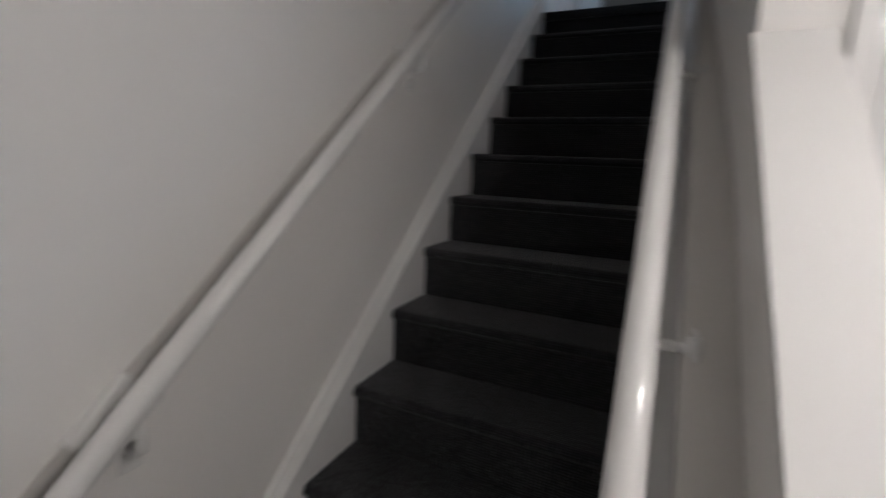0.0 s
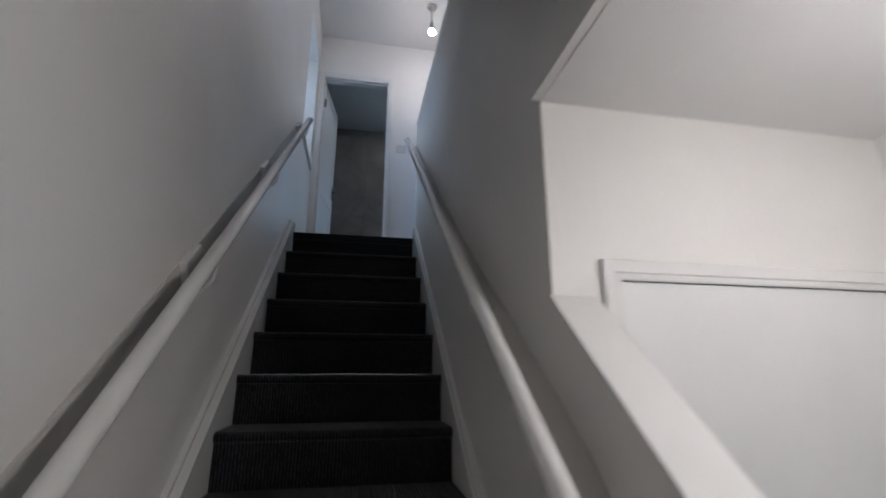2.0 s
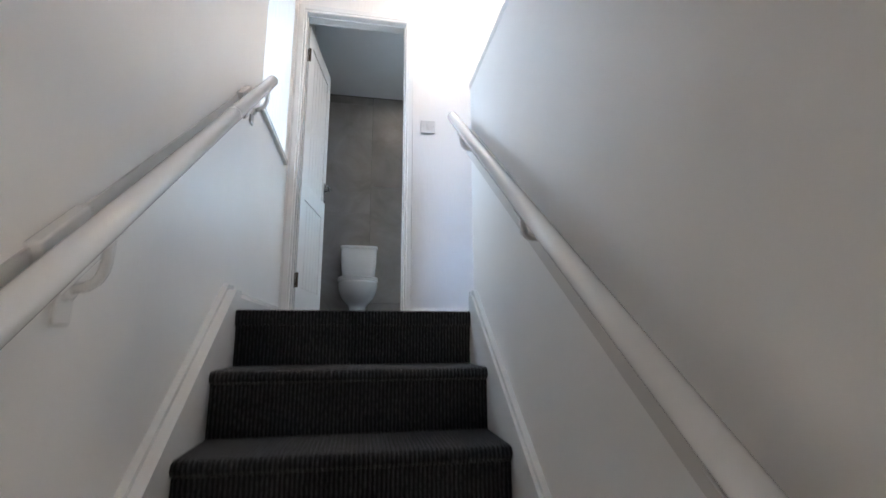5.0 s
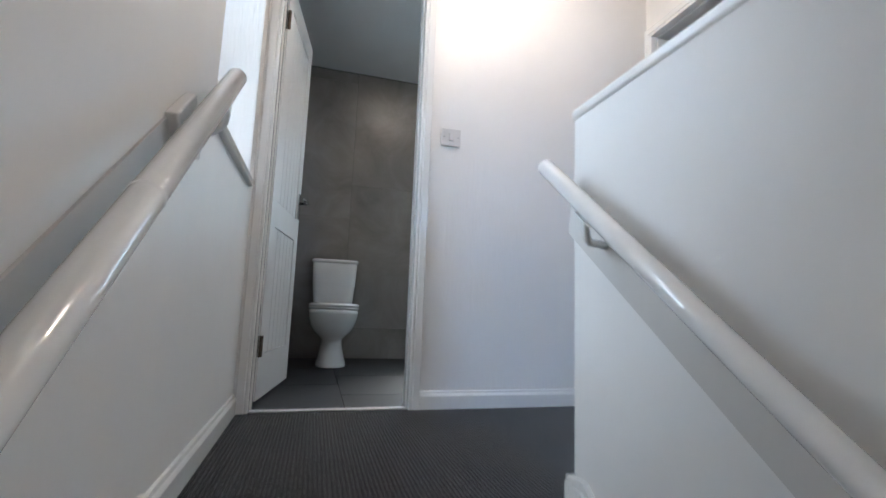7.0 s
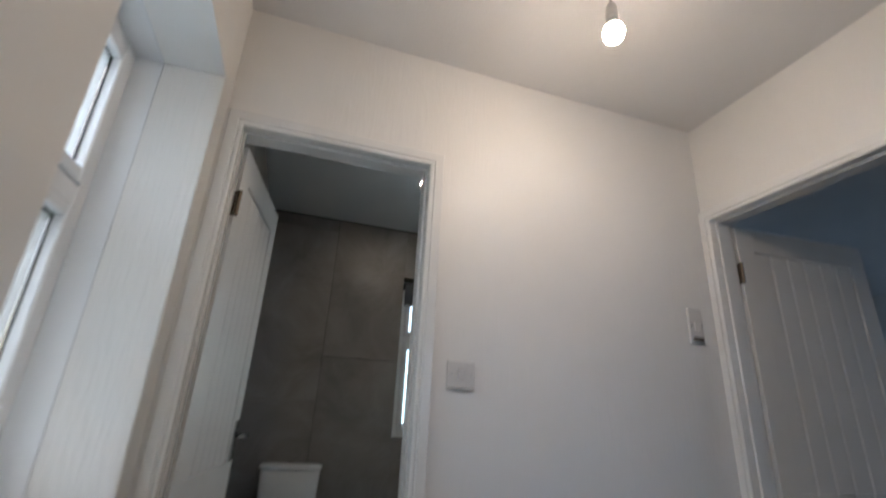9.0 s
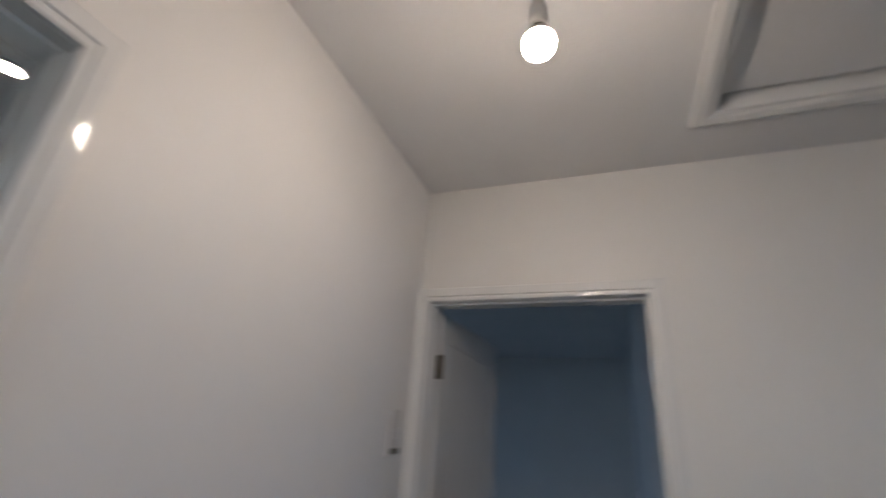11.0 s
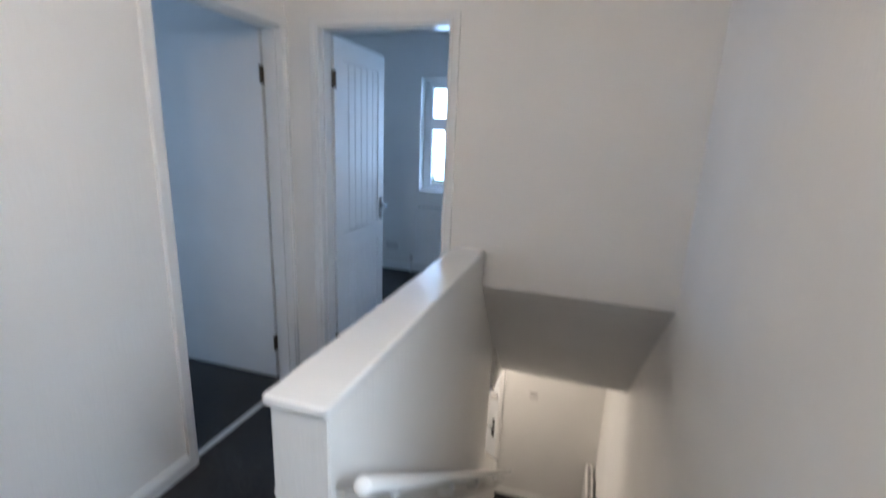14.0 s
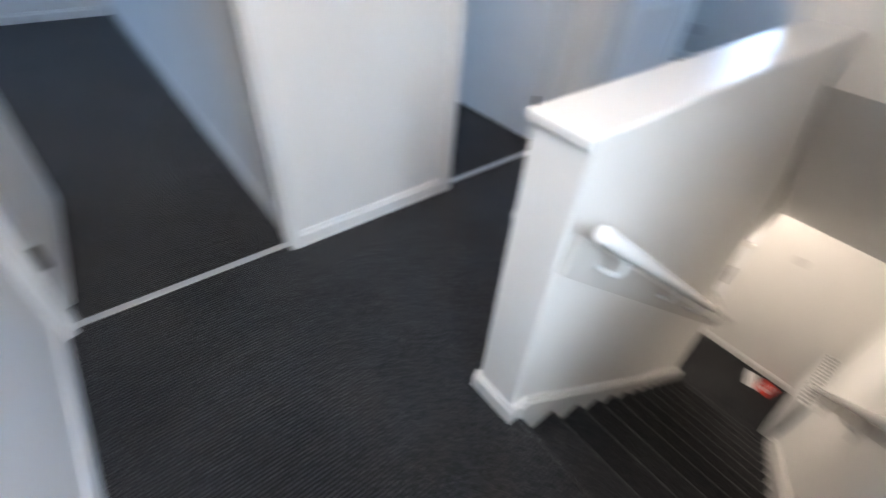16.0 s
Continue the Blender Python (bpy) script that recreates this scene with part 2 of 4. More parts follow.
def panel(bm, plane, at, thick, u0, u1, z0, z1, holes=()):
    """A wall in the plane x = at or y = at, with rectangular holes (u0, u1, z0, z1) that go through it."""
    us = sorted({u0, u1, *(h[0] for h in holes), *(h[1] for h in holes)})
    zs = sorted({z0, z1, *(h[2] for h in holes), *(h[3] for h in holes)})
    us, zs = [u for u in us if u0 <= u <= u1], [z for z in zs if z0 <= z <= z1]
    full = {}
    for i in range(len(us) - 1):
        for j in range(len(zs) - 1):
            cu, cz = (us[i] + us[i + 1]) / 2, (zs[j] + zs[j + 1]) / 2
            full[i, j] = not any(h[0] < cu < h[1] and h[2] < cz < h[3] for h in holes)
    made = {}

    def v(i, j, k):
        if (i, j, k) not in made:
            d = at + thick * k
            made[i, j, k] = bm.verts.new((d, us[i], zs[j]) if plane == "x" else (us[i], d, zs[j]))
        return made[i, j, k]

    for (i, j), on in full.items():
        if not on:
            continue
        for k in (0, 1):
            bm.faces.new((v(i, j, k), v(i + 1, j, k), v(i + 1, j + 1, k), v(i, j + 1, k)))
        for di, dj, p, q in ((-1, 0, (i, j), (i, j + 1)), (1, 0, (i + 1, j), (i + 1, j + 1)), (0, -1, (i, j), (i + 1, j)), (0, 1, (i, j + 1), (i + 1, j + 1))):
            if not full.get((i + di, j + dj)):
                bm.faces.new((v(*p, 0), v(*q, 0), v(*q, 1), v(*p, 1)))
    return bm


def slab(bm, z, thick, x0, x1, y0, y1, holes=()):
    """A floor or ceiling between z and z + thick with rectangular holes (x0, x1, y0, y1)."""
    flat = panel(bm, "y", z, thick, x0, x1, y0, y1, holes)
    for vert in flat.verts:
        x, y, zz = vert.co
        vert.co = (x, zz, y)
    return flat


def prism(bm, outline, axis, a, b):
    """A prism over an outline; axis x: outline in (y, z); axis y: outline in (x, z)."""
    def at(p, d):
        return (d, p[0], p[1]) if axis == "x" else (p[0], d, p[1])
    one, two = [bm.verts.new(at(p, a)) for p in outline], [bm.verts.new(at(p, b)) for p in outline]
    bm.faces.new(one), bm.faces.new(two)
    for i in range(len(one)):
        j = (i + 1) % len(one)
        bm.faces.new((one[i], one[j], two[j], two[i]))
    return bm


def tube(bm, points, radius, sides=12, caps=True):
    """A round bar along a line of points."""
    points = [Vector(p) for p in points]
    rings, side = [], None
    for i, p in enumerate(points):
        way = (points[min(i + 1, len(points) - 1)] - points[max(i - 1, 0)]).normalized()
        if side is None:
            side = way.cross(Vector((0, 0, 1)) if abs(way.z) < 0.9 else Vector((1, 0, 0))).normalized()
        side = (side - way * side.dot(way)).normalized()
        up = way.cross(side)
        r = radius[i] if isinstance(radius, (list, tuple)) else radius
        rings.append([bm.verts.new(p + (side * math.cos(math.tau * k / sides) + up * math.sin(math.tau * k / sides)) * r) for k in range(sides)])
    for one, two in zip(rings, rings[1:]):
        for k in range(sides):
            bm.faces.new((one[k], one[(k + 1) % sides], two[(k + 1) % sides], two[k]))
    if caps:
        bm.faces.new(rings[0]), bm.faces.new(rings[-1])
    return bm


def lathe(bm, profile, centre=(0, 0, 0), sides=24):
    """A turned shape from (radius, z) pairs."""
    rings = []
    for r, z in profile:
        rings.append([bm.verts.new((centre[0] + r * math.cos(math.tau * k / sides), centre[1] + r * math.sin(math.tau * k / sides), centre[2] + z)) for k in range(sides)])
    for one, two in zip(rings, rings[1:]):
        for k in range(sides):
            bm.faces.new((one[k], one[(k + 1) % sides], two[(k + 1) % sides], two[k]))
    bm.faces.new(rings[0]), bm.faces.new(rings[-1])
    return bm


def loft(bm, sections, sides=28):
    """A skin over rounded sections (x, y, z, half width, half depth, squareness)."""
    rings = []
    for cx, cy, cz, a, b, n in sections:
        ring = []
        for k in range(sides):
            c, s = math.cos(math.tau * k / sides), math.sin(math.tau * k / sides)
            ring.append(bm.verts.new((cx + a * math.copysign(abs(c) ** (2 / n), c), cy + b * math.copysign(abs(s) ** (2 / n), s), cz)))
        rings.append(ring)
    for one, two in zip(rings, rings[1:]):
        for k in range(sides):
            bm.faces.new((one[k], one[(k + 1) % sides], two[(k + 1) % sides], two[k]))
    bm.faces.new(rings[0]), bm.faces.new(rings[-1])
    return bm

# ------------------------------------------------------------------ walls, floors and ceilings
DOOR_H = 2.0
WH = 0.890                                        # stair face of the half wall
WIN_W = (0.295, 0.950, L + 0.893, L + 2.09)      # landing window: y0, y1, z0, z1
WIN_BATH = (1.06, 1.75, L + 0.95, L + 2.10)
WIN_C = (1.15, 2.17, L + 0.90, L + 2.06)
WIN_A = (3.7, 5.1, L + 0.90, L + 2.10)
WIN_B = (-1.1, -0.1, L + 0.90, L + 2.10)
WIN_G = (-3.5, -2.3, 0.85, 2.05)
D_BATH = (0.060, 0.708, L, L + 2.0)
D_A = (0.249, 1.021, L, L + DOOR_H)
D_B = (-1.352, -0.621, L, L + DOOR_H)
D_C = (1.117, 1.803, L, L + DOOR_H)
D_HALL = (-3.14, -2.38, 0.0, L - 0.72)
D_CLOSET = (1.112, 1.962, 0.0, L - 0.716)
D_FRONT = (1.115, 1.93, 0.0, 2.06)
GAP = 0.022                                       # lining thickness


def hole(d):
    return (d[0] - GAP, d[1] + GAP, d[2] - 0.02, d[3] + GAP)


structure("wall_west", panel(bmesh.new(), "x", -0.335, 0.335, OUT_S, BATH_N + 0.24, -0.1, CEIL, [WIN_W]), WALL, "white painted ripple-textured outer wall beside the stair")
structure("wall_landing_end", panel(bmesh.new(), "y", N, 0.1, 0.0, E, L, CEIL, [hole(D_BATH)]), WALL, "white painted wall with the bathroom doorway")
structure("wall_bathroom_back", panel(bmesh.new(), "y", BATH_N, 0.24, 0.0, E + 0.1, L - 0.25, CEIL, [WIN_BATH]), GROUT, "bathroom outer wall behind grey tiles")
structure("wall_bathroom_side", panel(bmesh.new(), "x", E, 0.1, N, BATH_N, L, CEIL), PLASTER, "plain white bathroom side wall")
structure("wall_landing_east", panel(bmesh.new(), "x", E, 0.1, S, N, L, CEIL, [hole(D_A), hole(D_B)]), WALL, "white painted landing wall with two bedroom doorways")
structure("wall_landing_south", panel(bmesh.new(), "y", S - 0.1, 0.1, WO, E + 0.1, L - 0.02, CEIL, [hole(D_C)]), WALL, "white painted landing wall with the front bedroom doorway")
structure("wall_over_stair", panel(bmesh.new(), "y", S - 0.1, 0.1, 0.0, WH, L + 0.78, CEIL), WALL, "white painted wall hanging over the stair")
SLOPE = RISE / GOING
HWE = 0.035                                       # landing end of the half wall
HW = L + 0.935                                    # top of the half wall under its cap
DWY = -2.80
SPLAY = 0.024                                     # the lower stair wall stands back a little
DW0, DW1 = L - 0.77, L - 0.77 + 0.89 * (DWY + 2.13)                   # dwarf wall, high and low end
stair_wall = prism(bmesh.new(), [(S, 0), (HWE, 0), (HWE, HW), (S, HW)], "x", WH, WO)
middle = bmesh.new()
prism(middle, [(CLOSET_Y, 0), (S, 0), (S, CEIL), (CLOSET_Y, CEIL)], "x", WH, WO)
for v in middle.verts:
    if v.co.x < WH + 0.01:
        v.co.x += (W + SPLAY - WH) * (S - v.co.y) / (S - CLOSET_Y)
sheared = bpy.data.meshes.new("stair_wall_middle")
middle.to_mesh(sheared)
middle.free()
stair_wall.from_mesh(sheared)
prism(stair_wall, [(DWY, 0), (CLOSET_Y, 0), (CLOSET_Y, DW0), (DWY, DW1)], "x", W + SPLAY, WO)
prism(stair_wall, [(OUT_S, HALL_CEIL + 0.002), (CLOSET_Y, HALL_CEIL + 0.002), (CLOSET_Y, CEIL), (OUT_S, CEIL)], "x", W, WO)
bmesh.ops.remove_doubles(stair_wall, verts=stair_wall.verts, dist=0.0005)
structure("wall_stair", stair_wall, WALL, "white painted wall beside the stair, half height at the landing")
structure("wall_half_wall_end", boxed(WH + 0.003, WO - 0.003, HWE, HWE + 0.0035, L + 0.02, HW - 0.002), RIPPLE, "heavily rippled white wallpaper on the end of the half wall")
structure("ceiling_bulkhead", prism(bmesh.new(), [(S - 0.1, L + 0.78), (S, L + 0.78), (-2.465, HALL_CEIL), (-2.62, HALL_CEIL), (-2.62, HALL_CEIL + 0.1)], "x", 0.0, W + SPLAY), CEILING, "sloping plastered bulkhead over the stair")
structure("wall_south", panel(bmesh.new(), "y", OUT_S - 0.25, 0.25, -0.335, 5.1, -0.1, CEIL, [hole(D_FRONT), WIN_C]), WALL, "white painted front outer wall with the entrance door")
structure("wall_closet", panel(bmesh.new(), "y", CLOSET_Y, 0.1, WO, E + 0.1, 0, HALL_CEIL, [hole(D_CLOSET)]), RIPPLE, "white painted ripple-textured wall with the understair cupboard")
structure("wall_hall_east", panel(bmesh.new(), "x", E, 0.1, OUT_S, CLOSET_Y, 0, HALL_CEIL, [hole(D_HALL)]), WALL, "white painted hall wall with the living room doorway")
structure("floor_hall", slab(bmesh.new(), -0.2, 0.2, -0.0, E + 0.1, OUT_S, 0.3), CARPET, "dark grey ribbed carpet in the entrance hall")
structure("floor_living_room", slab(bmesh.new(), -0.2, 0.2, E + 0.1, 5.0, OUT_S, -1.44), CARPET, "dark grey ribbed carpet in the living room")
structure("ceiling_hall", slab(bmesh.new(), HALL_CEIL, 0.08, 0.0, E, OUT_S, CLOSET_Y, [(0.0, W + SPLAY, -2.62, CLOSET_Y), (W + SPLAY, WO, OUT_S, CLOSET_Y)]), CEILING, "white painted hall ceiling")
structure("ceiling_hall_strip", boxed(W + SPLAY, WO, OUT_S, CLOSET_Y, HALL_CEIL, HALL_CEIL + 0.002), CEILING, "white painted hall ceiling strip")
structure("ceiling_living_room", slab(bmesh.new(), HALL_CEIL, 0.08, E + 0.1, 5.0, OUT_S, -1.44), CEILING, "white painted living room ceiling")
structure("wall_living_north", panel(bmesh.new(), "y", -1.44, 0.08, E + 0.1, 5.0, 0, HALL_CEIL), PLASTER, "plain living room wall")
structure("wall_east", panel(bmesh.new(), "x", 5.0, 0.1, OUT_S, 0.16, 0.0, CEIL, [WIN_G, WIN_B]), PLASTER, "plain outer wall with windows")
structure("floor_landing", slab(bmesh.new(), L - 0.05, 0.05, 0.0, E, -0.0, N), CARPET, "dark grey ribbed cord carpet on the landing")
structure("floor_landing_side", slab(bmesh.new(), L - 0.05, 0.05, WO, E, S, 0.0), CARPET, "dark grey ribbed cord carpet beside the half wall")
structure("floor_joists", slab(bmesh.new(), L - 0.17, 0.11, WO, E, CLOSET_Y + 0.1, N), PLASTER, "floor structure under the landing")
structure("floor_front_bedroom", slab(bmesh.new(), L - 0.05, 0.05, WO, 3.3, OUT_S, S), CARPET, "dark grey ribbed carpet in the front bedroom")
structure("floor_small_bedroom", slab(bmesh.new(), L - 0.05, 0.05, E, 5.0, S, 0.2), CARPET, "dark grey ribbed carpet in the small bedroom")
structure("floor_back_bedroom", slab(bmesh.new(), L - 0.05, 0.05, E, 6.0, 0.2, 3.3), CARPET, "dark grey ribbed carpet in the back bedroom")
structure("floor_bathroom_base", slab(bmesh.new(), L - 0.06, 0.05, 0.0, E, N, BATH_N), GROUT, "grout bed under the bathroom tiles")
structure("wall_bedroom_divider", panel(bmesh.new(), "y", 0.13, 0.09, E + 0.1, 6.0, L, CEIL), PLASTER, "plain wall between two bedrooms")
structure("wall_bedroom_front_divider", panel(bmesh.new(), "y", -1.49, 0.06, E + 0.1, 5.0, L, CEIL), PLASTER, "plain wall between the front and small bedrooms")
structure("wall_front_bedroom_east", panel(bmesh.new(), "x", 3.3, 0.08, OUT_S, -1.49, L, CEIL), PLASTER, "plain front bedroom side wall")
structure("wall_back_bedroom_east", panel(bmesh.new(), "x", 5.95, 0.1, 0.22, 3.3, L, CEIL), PLASTER, "plain far wall of the back bedroom")
structure("wall_back_bedroom_north", panel(bmesh.new(), "y", 3.3, 0.2, E + 0.1, 6.05, L, CEIL, [WIN_A]), PLASTER, "plain outer wall of the back bedroom")
structure("wall_back_bedroom_west", panel(bmesh.new(), "x", E + 0.1, 0.004, N, 3.3, L, CEIL), PLASTER, "plain wall between bedroom and bathroom")
HATCH = (1.295, 1.735, -0.525, 0.04)
structure("ceiling_landing", slab(bmesh.new(), CEIL, 0.09, 0.0, E, S, N, [HATCH]), CEILING, "white painted landing ceiling with a loft hatch")
structure("ceiling_bathroom", slab(bmesh.new(), CEIL, 0.09, 0.0, E, N + 0.1, BATH_N), CEILING, "white painted bathroom ceiling")
structure("ceiling_bedrooms_front", slab(bmesh.new(), CEIL, 0.09, 0.0, 5.1, OUT_S, S), CEILING, "white painted front bedroom ceiling")
structure("ceiling_small_bedroom", slab(bmesh.new(), CEIL, 0.09, E + 0.1, 5.1, S, 0.22), CEILING, "white painted small bedroom ceiling")
structure("ceiling_back_bedroom", slab(bmesh.new(), CEIL, 0.09, E + 0.1, 6.05, 0.22, 3.3), CEILING, "white painted back bedroom ceiling")
structure("ground", slab(bmesh.new(), -0.4, 0.15, -400, 400, -400, 400), GRASS, "rough green ground outside")

# caps of the half wall and the dwarf wall
cap = box(bmesh.new(), WH - 0.004, WO + 0.014, S, HWE + 0.012, HW, HW + 0.03, 0.008, 2)
structure("trim_half_wall_cap", cap, SATIN, "white gloss painted board capping the half wall")
cap = prism(bmesh.new(), [(CLOSET_Y - 0.001, DW0 + 0.001), (DWY - 0.012, DW1 - 0.010), (DWY - 0.012, DW1 + 0.002), (DWY - 0.004, DW1 + 0.012), (CLOSET_Y - 0.001, DW0 + 0.014)], "x", W + SPLAY - 0.006, WO + 0.014)
structure("trim_dwarf_wall_cap", cap, GLOSS, "white gloss painted board capping the low stair wall")

SK = [(0, 0), (0.016, 0), (0.016, 0.056), (0.012, 0.063), (0.009, 0.067), (0.007, 0.077), (0.0, 0.079)]


def skirting(name, a, b, z, label="white gloss painted skirting board"):
    """A skirting board on the left of the way from a to b."""
    a, b = Vector((*a, z)), Vector((*b, z))
    way = (b - a).normalized()
    out = Vector((0, 0, 1)).cross(way)
    bm = bmesh.new()
    one = [bm.verts.new(a + out * u + Vector((0, 0, v))) for u, v in SK]
    two = [bm.verts.new(b + out * u + Vector((0, 0, v))) for u, v in SK]
    bm.faces.new(one), bm.faces.new(two)
    for i in range(len(SK)):
        j = (i + 1) % len(SK)
        bm.faces.new((one[i], one[j], two[j], two[i]))
    return structure(name, bm, GLOSS, label)


A = 0.05   # architrave width
skirting("baseboard_landing_end", (E, N), (D_BATH[1] + A, N), L)
skirting("baseboard_landing_west", (0, N), (0, 0.056), L)
skirting("baseboard_landing_east", (E, D_B[1] + A), (E, D_A[0] - A), L)
skirting("baseboard_half_wall_end", (WH - 0.017, HWE), (WO + 0.016, HWE), L)
skirting("baseboard_half_wall_side", (WO, HWE), (WO, S), L)
skirting("baseboard_landing_south", (WO, S), (D_C[0] - A, S), L)
skirting("baseboard_hall_south", (0, OUT_S), (D_FRONT[0] - A, OUT_S), 0)
skirting("baseboard_front_bedroom", (WO, OUT_S), (3.3, OUT_S), L)
skirting("baseboard_small_bedroom", (5.0, -1.43), (2.9, -1.43), L)
skirting("baseboard_back_bedroom", (5.95, 0.22), (5.95, 3.3), L)
skirting("baseboard_back_bedroom_side", (E + 0.1, 0.22), (5.95, 0.22), L)
skirting("baseboard_hall_west", (0, -2.98), (0, OUT_S), 0)
skirting("baseboard_hall_east", (E, OUT_S), (E, D_HALL[0] - A), 0)
skirting("baseboard_living_room", (5.0, -1.44), (E + 0.1, -1.44), 0)

# ------------------------------------------------------------------ staircase
stair = thing("staircase", "straight staircase covered in dark grey ribbed carpet between white strings", "staircase")
ST = 0.046
for k in range(1, RISERS + 1):
    z, y = RISE * k, -(RISERS - k) * GOING
    back = 0.30 if k < RISERS else 0.02
    outline = [(y + 0.016, z - RISE + 0.001), (y + 0.016, z - 0.034)]
    outline += [(y + 0.019 - 0.019 * math.sin(a), z - 0.019 - 0.019 * math.cos(a + 0)) for a in (0.0, 0.7, 1.3)]
    outline += [(y + 0.019 - 0.019 * math.cos(a), z - 0.019 + 0.019 * math.sin(a)) for a in (0.1, 0.6, 1.1, math.pi / 2)]
    outline += [(y + back, z), (y + back, z - RISE + 0.001)] if k < RISERS else [(y + back, z + 0.0), (y + back, z - RISE + 0.001)]
    if k == RISERS:
        outline = [(a, b + 0.003) if b > z - 0.05 else (a, b) for a, b in outline]
    part("step", prism(bmesh.new(), outline, "x", ST, W - ST), CARPET, stair, "dark grey ribbed carpeted step" if k == 1 else "")


def string(x0, x1, y_low, y_high, cap):
    top = 0.075
    def z(y):
        return L + SLOPE * y
    outline = [(y_low, max(0.0, z(y_low) - 0.30)), (y_low, z(y_low) + top), ((cap - top) / SLOPE, L + cap), (y_high, L + cap), (y_high, L - 0.36)]
    return prism(bmesh.new(), outline, "x", x0, x1)


part("string", string(0.0, ST, -2.97, 0.055, 0.070), GLOSS, stair, "white gloss painted stair string")
part("string", string(W - ST, W + SPLAY, DWY, 0.012, 0.058), GLOSS, stair, "white gloss painted stair string")
for x0, x1, lo, hi, cap in ((0.0, 0.018, -2.97, 0.055, 0.088), (WH - 0.015, W + SPLAY, DWY, 0.012, 0.078)):
    bend = (cap - 0.094) / SLOPE
    bead = prism(bmesh.new(), [(lo, L + SLOPE * lo + 0.074), (lo, L + SLOPE * lo + 0.094), (bend, L + cap), (hi, L + cap), (hi, L + cap - 0.02), (bend, L + cap - 0.02)], "x", x0, x1)
    part("string_bead", bead, GLOSS, stair, "white moulding along the stair string")
part("string_return", box(bmesh.new(), WH - 0.018, WH - 0.0005, 0.0125, HWE - 0.0005, L + 0.001, L + 0.078, 0.004, 2), GLOSS, stair, "white rounded end of the stair string")


# ------------------------------------------------------------------ doors
ARCH = [(0.0, 0.0), (0.0, 0.010), (0.004, 0.013), (0.011, 0.0135), (0.013, 0.0115), (0.016, 0.0115), (0.019, 0.0165), (0.047, 0.0165), (0.05, 0.014), (0.05, 0.0)]


def architrave(plane, at, out, d):
    """A mitred moulding round three sides of a doorway d, on the face at, standing out towards out."""
    bm = bmesh.new()
    rings = []
    for su, sz, u, z in ((-1, 0, d[0], d[2]), (-1, 1, d[0], d[3]), (1, 1, d[1], d[3]), (1, 0, d[1], d[2])):
        ring = []
        for a, b in ARCH:
            uu, zz, dd = u + su * a, z + sz * a, at + out * b
            ring.append(bm.verts.new((dd, uu, zz) if plane == "x" else (uu, dd, zz)))
        rings.append(ring)
    n = len(ARCH)
    for one, two in zip(rings, rings[1:]):
        for k in range(n):
            bm.faces.new((one[k], one[(k + 1) % n], two[(k + 1) % n], two[k]))
    bm.faces.new(rings[0]), bm.faces.new(rings[-1])
    return bm


def lining(plane, at, thick, d, stop_at):
    bm = bmesh.new()
    def add(u0, u1, z0, z1, a, b):
        if plane == "x":
            box(bm, a, b, u0, u1, z0, z1)
        else:
            box(bm, u0, u1, a, b, z0, z1)
    a, b = at + 0.001, at + thick - 0.001
    add(d[0] - GAP, d[0], d[2], d[3] + GAP, a, b)
    add(d[1], d[1] + GAP, d[2], d[3] + GAP, a, b)
    add(d[0], d[1], d[3], d[3] + GAP, a, b)
    s = 0.008
    add(d[0], d[0] + s, d[2], d[3] - s, stop_at - 0.017, stop_at + 0.017)
    add(d[1] - s, d[1], d[2], d[3] - s, stop_at - 0.017, stop_at + 0.017)
    add(d[0], d[1], d[3] - s, d[3], stop_at - 0.017, stop_at + 0.017)
    return bm


def lever_handle(parent, x, z, side, plate=True):
    """A lever on a back plate on one face of a leaf (side -1 or 1), lever pointing to the hinge."""
    y = side * 0.0185
    h = part("door_handle", boxed(x - 0.02, x + 0.02, min(y, y + side * 0.007), max(y, y + side * 0.007), z - 0.075, z + 0.075, bevel=0.002), STEEL, parent, "brushed steel lever handle on a back plate")
    bm = tube(bmesh.new(), [(x, y + side * 0.005, z + 0.02), (x, y + side * 0.045, z + 0.02), (x - 0.012, y + side * 0.052, z + 0.02), (x - 0.05, y + side * 0.052, z + 0.02), (x - 0.11, y + side * 0.048, z + 0.02)], 0.009, 10)
    part("lever", bm, STEEL, parent, "steel lever", True)
    return h


def hinge(parent, z, side):
    bm = tube(bmesh.new(), [(-0.002, side * 0.024, z - 0.045), (-0.002, side * 0.024, z + 0.045)], 0.008, 10)
    box(bm, -0.004, 0.002, -0.014, side * 0.020 if side > 0 else 0.014, z - 0.045, z + 0.045)
    part("hinge", bm, HINGE, parent, "tarnished metal hinge")


